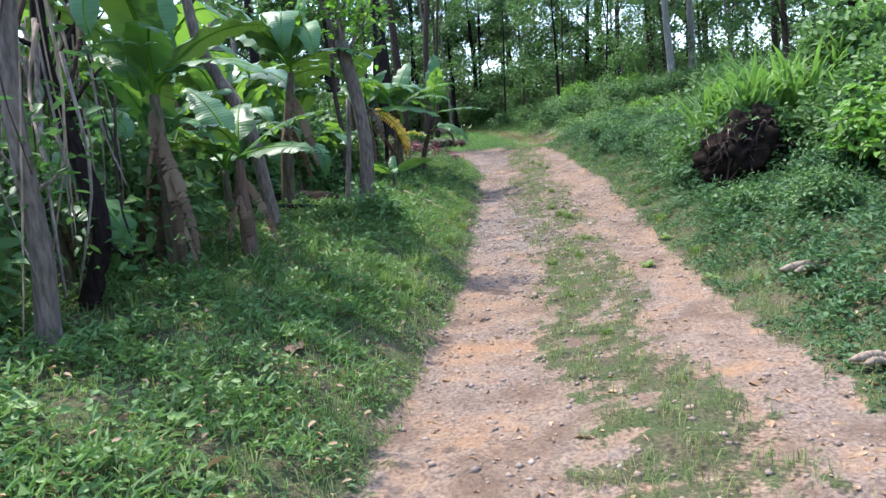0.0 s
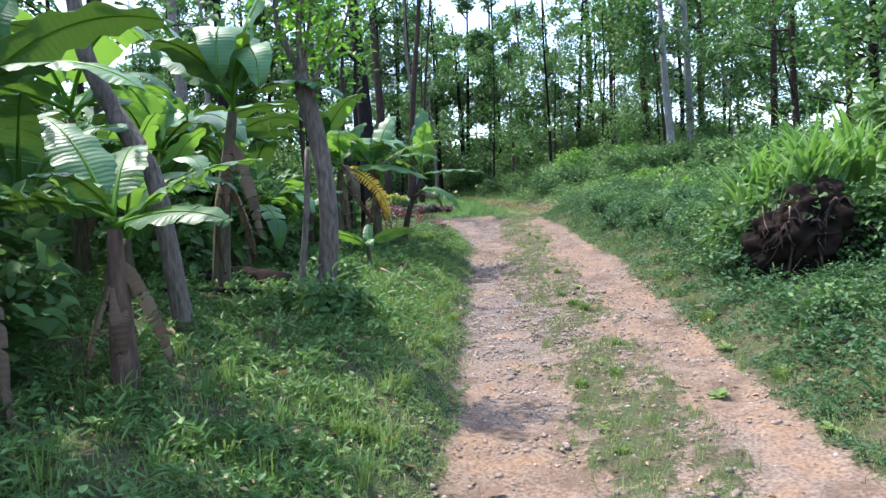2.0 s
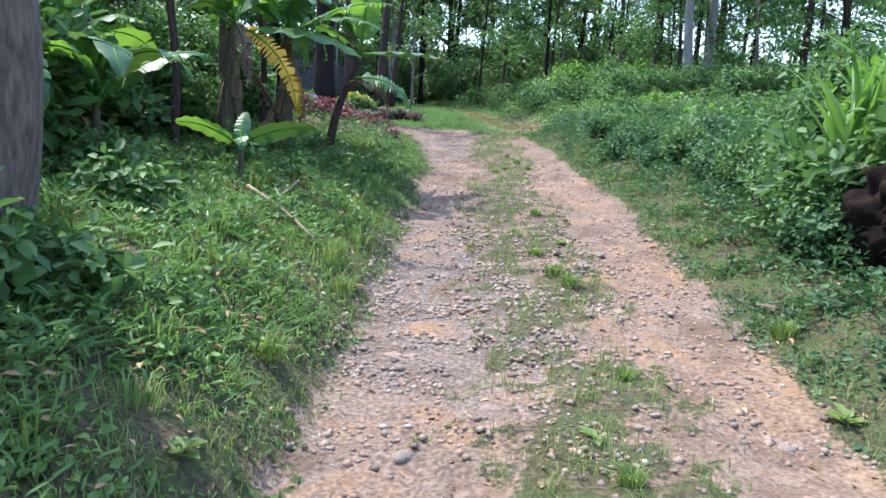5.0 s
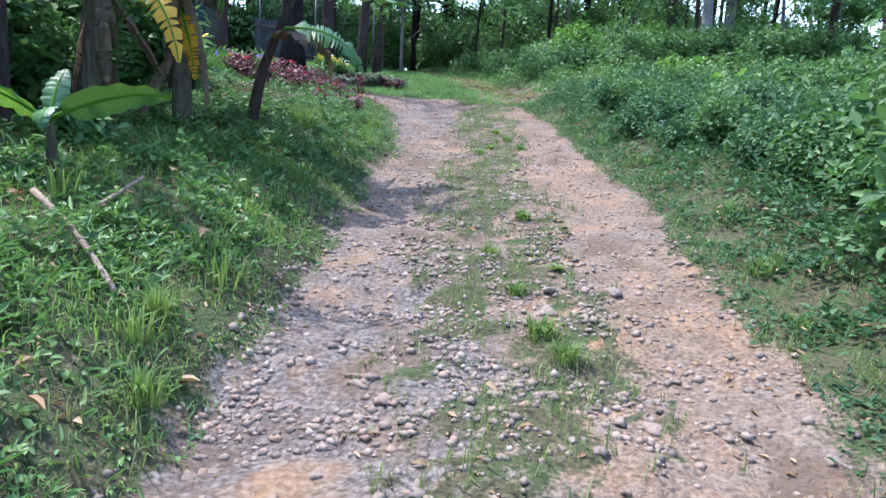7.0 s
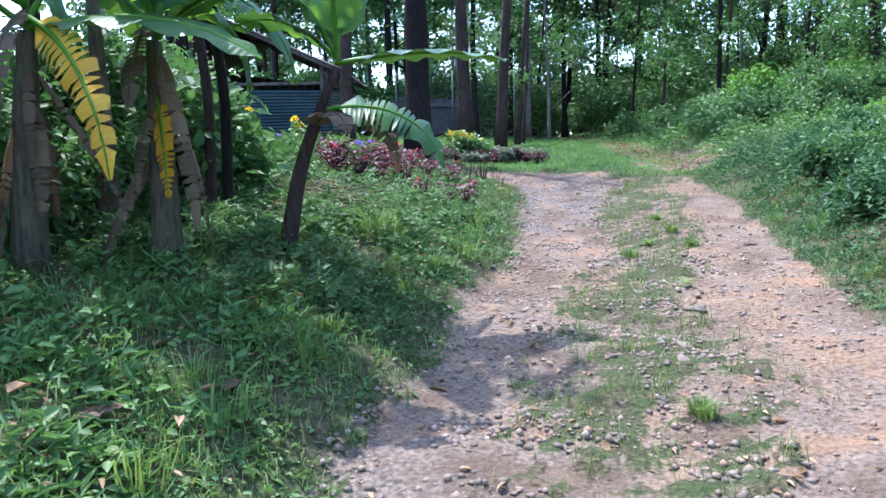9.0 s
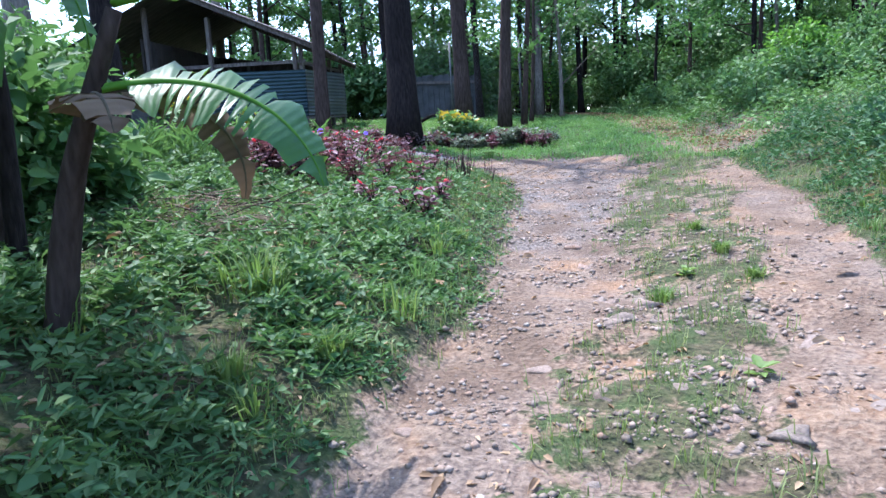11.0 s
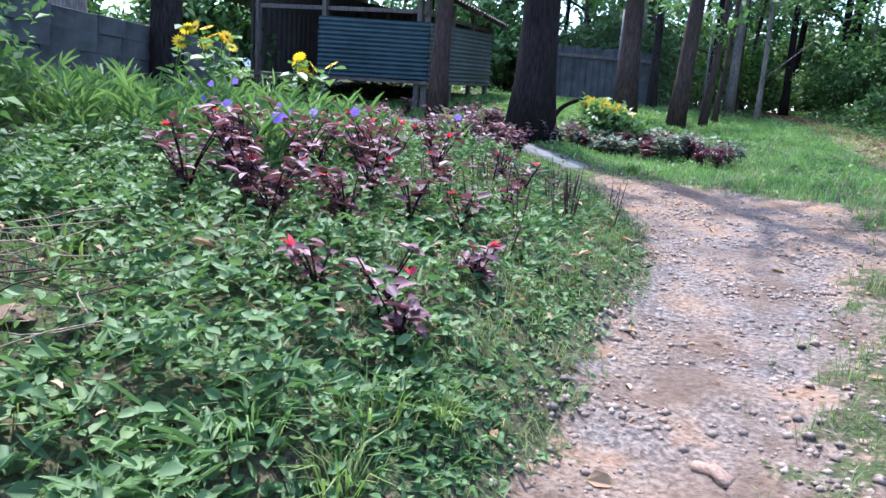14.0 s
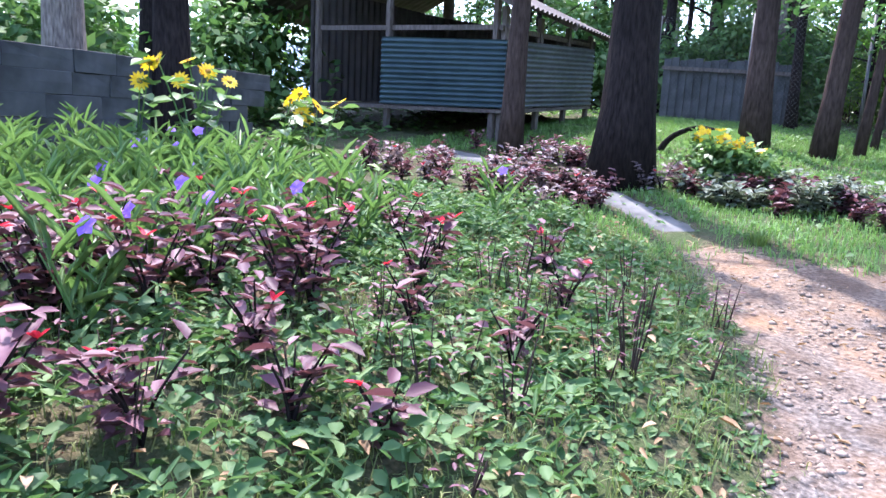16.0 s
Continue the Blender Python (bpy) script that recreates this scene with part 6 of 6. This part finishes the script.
# ---- stones, gravel and tufts on the track ----
def stone_mesh(seed, rough):
    bm = bmesh.new()
    bmesh.ops.create_icosphere(bm, subdivisions=2, radius=0.5)
    off = Vector((seed * 3.1, seed * 1.7, seed * 0.9))
    for v in bm.verts:
        c = v.co.copy()
        k = 1 + rough * noise.noise(c * 2.2 + off) + 0.4 * rough * noise.noise(c * 5 + off)
        v.co = Vector((c.x * k, c.y * k * 0.8, c.z * k * 0.55))
    me = bpy.data.meshes.new("stone")
    bm.to_mesh(me)
    bm.free()
    me.polygons.foreach_set("use_smooth", np.ones(len(me.polygons), bool))
    me.materials.append(STONE)
    return me


STONES = [stone_mesh(i, 0.75 + 0.2 * (i % 4)) for i in range(8)]


def stone(x, y, size, i, label, turn=0.0, tilt=0.0, flat=1.0):
    ob = new("stone", STONES[i % 8])
    ob.matrix_basis = pose(x, y, float(height(x, y)) - size * 0.13, tilt, tilt * 0.6, turn) @ Matrix.Diagonal((size, size, size * flat, 1))
    return tagged(ob, label, "stone", "stones on the track")


g6 = np.random.default_rng(21)
for i, (sx, sy, ss, fl) in enumerate([
    (0.18, 8.3, 0.14, 0.9), (0.32, 8.25, 0.09, 0.9), (1.06, 6.3, 0.14, 0.7), (1.35, 6.1, 0.2, 0.5), (1.15, 6.05, 0.16, 0.5), (1.63, 6.84, 0.2, 0.45), (1.79, 17.43, 0.4, 0.35), (0.51, 17.46, 0.16, 0.8), (1.02, 12.31, 0.26, 0.6), (0.9, 12.2, 0.2, 0.6),
    (0.11, 11.29, 0.13, 0.8), (1.4, 11.29, 0.13, 0.9), (1.46, 12.63, 0.15, 0.7), (1.82, 20.53, 0.22, 0.5), (0.96, 15.15, 0.15, 0.9), (0.36, 17.46, 0.12, 0.8), (0.11, 18.26, 0.17, 0.9), (0.53, 17.31, 0.2, 0.9), (0.42, 17.1, 0.22, 0.7), (0.41, 20.22, 0.14, 0.7),
    (0.12, 16.5, 0.17, 0.6), (0.75, 16.3, 0.22, 0.6), (1.0, 16.6, 0.15, 0.7), (1.1, 15.95, 0.18, 0.8), (1.45, 16.2, 0.34, 0.5), (1.3, 16.9, 0.3, 0.5), (-0.1, 15.9, 0.24, 0.4), (0.15, 15.75, 0.14, 0.8), (1.75, 20.9, 0.25, 0.35), (2.0, 20.75, 0.12, 0.6),
    (0.0, 18.9, 0.2, 0.8), (0.53, 17.4, 0.24, 1.0), (0.47, 17.12, 0.25, 0.9), (-0.18, 17.8, 0.15, 0.7), (0.3, 17.52, 0.13, 0.8), (1.02, 18.7, 0.17, 0.7), (1.2, 17.65, 0.24, 0.5), (1.32, 18.0, 0.16, 0.7), (1.07, 12.6, 0.24, 0.7), (0.12, 11.25, 0.13, 0.9), (0.25, 11.1, 0.12, 0.8), (0.06, 10.4, 0.2, 0.7), (0.25, 10.4, 0.17, 0.8), (0.4, 10.5, 0.13, 0.9), (1.34, 11.05, 0.13, 0.9), (1.1, 11.0, 0.15, 0.8), (1.8, 13.45, 0.15, 0.7), (-0.29, 11.4, 0.16, 0.7), (0.95, 14.85, 0.17, 0.8),
    (-0.35, 10.55, 0.2, 0.6), (-0.15, 10.0, 0.16, 0.8), (0.45, 10.0, 0.13, 0.8), (0.2, 9.7, 0.11, 0.8), (0.05, 10.6, 0.1, 0.8), (-0.3, 10.2, 0.12, 0.7), (0.9, 10.8, 0.17, 0.5), (0.2, 7.6, 0.22, 0.4), (0.0, 7.2, 0.16, 0.5)]):
    stone(sx, sy, min(ss, 0.3) * 0.95, i, "smooth grey river stone bedded in the track", float(g6.uniform(0, 360)), float(g6.uniform(-12, 12)), fl)
made = 0
while made < 255:
    sx, sy = float(g6.uniform(-0.5, 2.2)), float(g6.uniform(4.5, 21.5))
    stony = 0.15 + 0.85 * math.exp(-(((sy - 11.8) / 2.8) ** 2)) + 0.6 * math.exp(-(((sy - 16.2) / 1.5) ** 2)) * (sx < 1.4)
    if g6.uniform() > stony or sx < float(table(np.array(sy), ROAD_LEFT)) + 0.05 or sx > float(table(np.array(sy), ROAD_RIGHT)) - 0.05:
        continue
    stone(sx, sy, float(g6.uniform(0.035, 0.085) * (1.6 if g6.uniform() < 0.12 else 1)), made, "small rounded stone lying on the stony track", float(g6.uniform(0, 360)), float(g6.uniform(-20, 20)), float(g6.uniform(0.6, 1.0)))
    made += 1


def gravel():
    """Pebbles and crumbs of stone past counting."""
    base = np.array([(1, 0, 0), (-1, 0, 0), (0, 1, 0), (0, -1, 0), (0, 0, 1), (0, 0, -1)], float)
    tri = np.array([(0, 2, 4), (2, 1, 4), (1, 3, 4), (3, 0, 4), (2, 0, 5), (1, 2, 5), (3, 1, 5), (0, 3, 5)])

    def chance(x, y):
        inside = (x > table(y, ROAD_LEFT) - 0.1) & (x < table(y, ROAD_RIGHT) + 0.1)
        stony = 0.1 + 0.75 * np.exp(-(((y - 11.8) / 3.0) ** 2)) + 0.5 * np.exp(-(((y - 17) / 2.5) ** 2)) + 0.5 * np.exp(-(((y - 21) / 2.2) ** 2)) * (x < 0.5)
        return inside * stony * np.clip(0.4 + 0.75 * waves(x, y, 0.8, 71), 0.02, 1) * np.where(x > 1.35, 0.4, 1)

    for box, count, lo, hi, seed in (((-1.2, 2.3, 2.2, 14), 125000, 0.004, 0.036, 81), ((-2.2, 2.3, 14, 23.6), 120000, 0.004, 0.03, 82)):
        x, y, g = scattered(count, *box, chance, seed)
        n = len(x)
        r = lo + (hi - lo) * g.uniform(size=n) ** 4.5
        a = g.uniform(0, 2 * np.pi, n)
        shape = base[None] * (r[:, None, None] * g.uniform(0.6, 1.35, (n, 6, 1))) * np.array([1, 0.85, 0.6])
        c, s = np.cos(a)[:, None], np.sin(a)[:, None]
        v = np.stack([shape[..., 0] * c - shape[..., 1] * s + x[:, None], shape[..., 0] * s + shape[..., 1] * c + y[:, None], shape[..., 2] + (height(x, y) + r * 0.05)[:, None]], -1).reshape(-1, 3)
        f = (6 * np.arange(n)[:, None, None] + tri[None]).reshape(-1, 3)
        tagged(new("gravel", big_mesh("gravel", v, f, PEBBLE, False)), "loose pinkish gravel and pebbles on the track", "gravel", kind="stuff")


gravel()


def tuft(x, y, n, tall, seed, label, mat=None):
    g = np.random.default_rng(seed)
    a = g.uniform(0, 2 * np.pi, n)
    r = g.uniform(0, 0.09, n) * tall / 0.15
    b = np.stack([r * np.cos(a), r * np.sin(a), np.zeros(n)], 1)
    way = np.stack([np.cos(a), np.sin(a), 0 * a], 1) + g.normal(0, 0.3, (n, 3)) * [1, 1, 0]
    v, f = blades(b, way, tall * g.uniform(0.5, 1.15, n), g.uniform(0.005, 0.011, n), g.uniform(0.15, 0.8, n))
    ob = new("grass_tuft", big_mesh("grass_tuft", v, f, mat or GRASS))
    ob.matrix_basis = pose(x, y, float(height(x, y)) - 0.01)
    return tagged(ob, label, "grass tuft", "grass tufts")


for i, (tx, ty, tn, th) in enumerate([(0.95, 11.9, 160, 0.14), (1.05, 11.6, 140, 0.12), (0.85, 12.5, 120, 0.1), (0.7, 13.2, 140, 0.1), (1.0, 14.2, 130, 0.1), (0.65, 17.5, 140, 0.12), (1.05, 18.4, 140, 0.1), (0.9, 19.1, 140, 0.1), (1.2, 17.9, 120, 0.1), (0.55, 8.4, 130, 0.09), (0.9, 8.7, 120, 0.09), (1.1, 9.8, 120, 0.09),
    (-1.3, 16.35, 170, 0.3), (-1.0, 15.6, 140, 0.16), (-0.75, 16.0, 120, 0.14), (-1.9, 24.2, 150, 0.14), (-0.65, 10.8, 130, 0.16), (-0.8, 11.3, 130, 0.16), (-0.75, 9.3, 140, 0.15), (-0.9, 7.6, 140, 0.14), (-1.0, 6.6, 130, 0.13), (-0.9, 14.4, 130, 0.14), (-0.8, 18.3, 120, 0.14), (2.3, 10.6, 130, 0.15), (2.2, 8.4, 120, 0.13), (2.45, 12.9, 130, 0.15), (0.75, 5.6, 120, 0.07), (0.6, 7.0, 120, 0.08)]):
    tuft(tx, ty, tn, th, 1600 + i, "tuft of fresh green grass growing by the ruts")


def fallen_leaf(x, y, length, seed, mat, label):
    v, f, co, (rib, rad) = banana_leaf((0, 0, 0.03), seed * 47.0, 12, length, length * 0.45, 25, seed, 0.0)
    ob = new("fallen_leaf", mesh_from("fallen_leaf", v, f, mat, leafco=co))
    ob.matrix_basis = pose(x, y, float(height(x, y)) + 0.01)
    return tagged(ob, label, "leaf", "fallen leaves")


for i, (lx, ly, ll, lm, lt) in enumerate([(-0.3, 6.33, 0.16, DEAD, "reddish dry leaf fallen on the track"), (-1.4, 4.3, 0.22, DEAD, "curled brown leaf fallen in the weeds"), (-0.61, 17.26, 0.16, LITTER, "dry tan leaf caught on the bank"), (-1.9, 17.6, 0.24, DEAD, "curled brown leaf fallen in the weeds"), (-2.1, 17.2, 0.2, DEAD, "curled brown leaf fallen in the weeds"), (-1.6, 16.9, 0.26, DEAD, "curled brown leaf fallen in the weeds"), (-1.85, 16.6, 0.3, DEAD, "curled brown leaf fallen in the weeds"), (-2.3, 16.9, 0.28, DEAD, "curled brown leaf fallen in the weeds"), (-1.2, 12.9, 0.2, DEAD, "curled brown leaf fallen in the weeds"), (-0.95, 13.5, 0.15, DEAD, "curled brown leaf fallen in the weeds"), (2.4, 10.9, 0.16, DEAD, "reddish dry leaf fallen by the track"), (1.75, 17.9, 0.15, DEAD, "reddish dry leaf fallen by the track")]):
    fallen_leaf(lx, ly, ll, i + 1, lm, lt)


def rosette(x, y, n, size, seed, label):
    """A low broad-leaved weed."""
    g = np.random.default_rng(seed)
    ob = thing("broadleaf_weed", (x, y, float(height(x, y)) - 0.005), label, "weed", "weeds of the track")
    for k in range(n):
        a, s = k * 2.4, size * g.uniform(0.7, 1.2)
        v, f = leaves(np.array([[0, 0, g.uniform(0.005, 0.04)]]), np.array([[math.cos(a), math.sin(a), g.uniform(0.1, 0.7)]]), np.array([[0, 0, 1.0]]), s, s * 0.5)
        part("leaf", big_mesh("leaf", v, f, GRASS), ob)


for i, (wx, wy, ws) in enumerate([(1.57, 8.02, 0.12), (0.8, 9.0, 0.08), (0.55, 7.4, 0.07), (1.15, 13.0, 0.08), (2.0, 7.1, 0.1), (2.1, 9.4, 0.1), (-0.75, 8.3, 0.1), (-0.95, 5.7, 0.1), (-0.8, 12.4, 0.1), (1.05, 16.4, 0.08), (0.8, 18.0, 0.08)]):
    rosette(wx, wy, 7, ws, 1650 + i, "low broad-leaved green weed growing on the track")


def brush_pile(x, y, n, seed):
    g = np.random.default_rng(seed)
    ob = thing("dry_brush", (x, y, float(height(x, y))), "heap of dry twigs and dead stalks on the bank", "twigs")
    for i in range(n):
        a, L = g.uniform(0, np.pi), g.uniform(0.2, 0.6)
        c = np.array([g.normal(0, 0.3), g.normal(0, 0.25), g.uniform(0.03, 0.16)])
        d = np.array([math.cos(a), math.sin(a), g.normal(0, 0.15)]) * L / 2
        part("twig", mesh_from("twig", *tube(curve_points([c - d, c + g.normal(0, 0.03, 3), c + d], 5), np.linspace(0.0035, 0.002, 5), 4), DRYWOOD if i % 2 else BARK_BROWN), ob)


brush_pile(-2.35, 17.6, 30, 5)
brush_pile(-2.2, 17.2, 34, 8)
brush_pile(-2.6, 17.2, 24, 9)
brush_pile(-2.0, 17.5, 12, 10)
brush_pile(-2.6, 17.9, 16, 6)
brush_pile(-1.9, 17.1, 12, 7)


g8 = np.random.default_rng(88)
for i in range(84):
    ty = float(g8.uniform(4.5, 18.2))
    tx = float(table(np.array(ty), ROAD_LEFT)) - 0.25 - float(g8.uniform(0, 1) ** 1.4) * 1.9
    if math.hypot(tx + 1.73, ty - 8.85) < 0.25:
        continue
    tuft(tx, ty, 46, float(g8.uniform(0.14, 0.26)), 1800 + i, "tuft of coarse grass among the weeds of the bank", STRAP if i % 3 == 0 else GRASS)
for i in range(40):
    ty = float(g8.uniform(5, 22))
    tx = float(table(np.array(ty), ROAD_RIGHT)) + 0.2 + float(g8.uniform(0, 1) ** 1.5) * 1.6
    tuft(tx, ty, 40, float(g8.uniform(0.12, 0.22)), 1900 + i, "tuft of coarse grass at the foot of the mound", STRAP if i % 3 == 0 else GRASS)
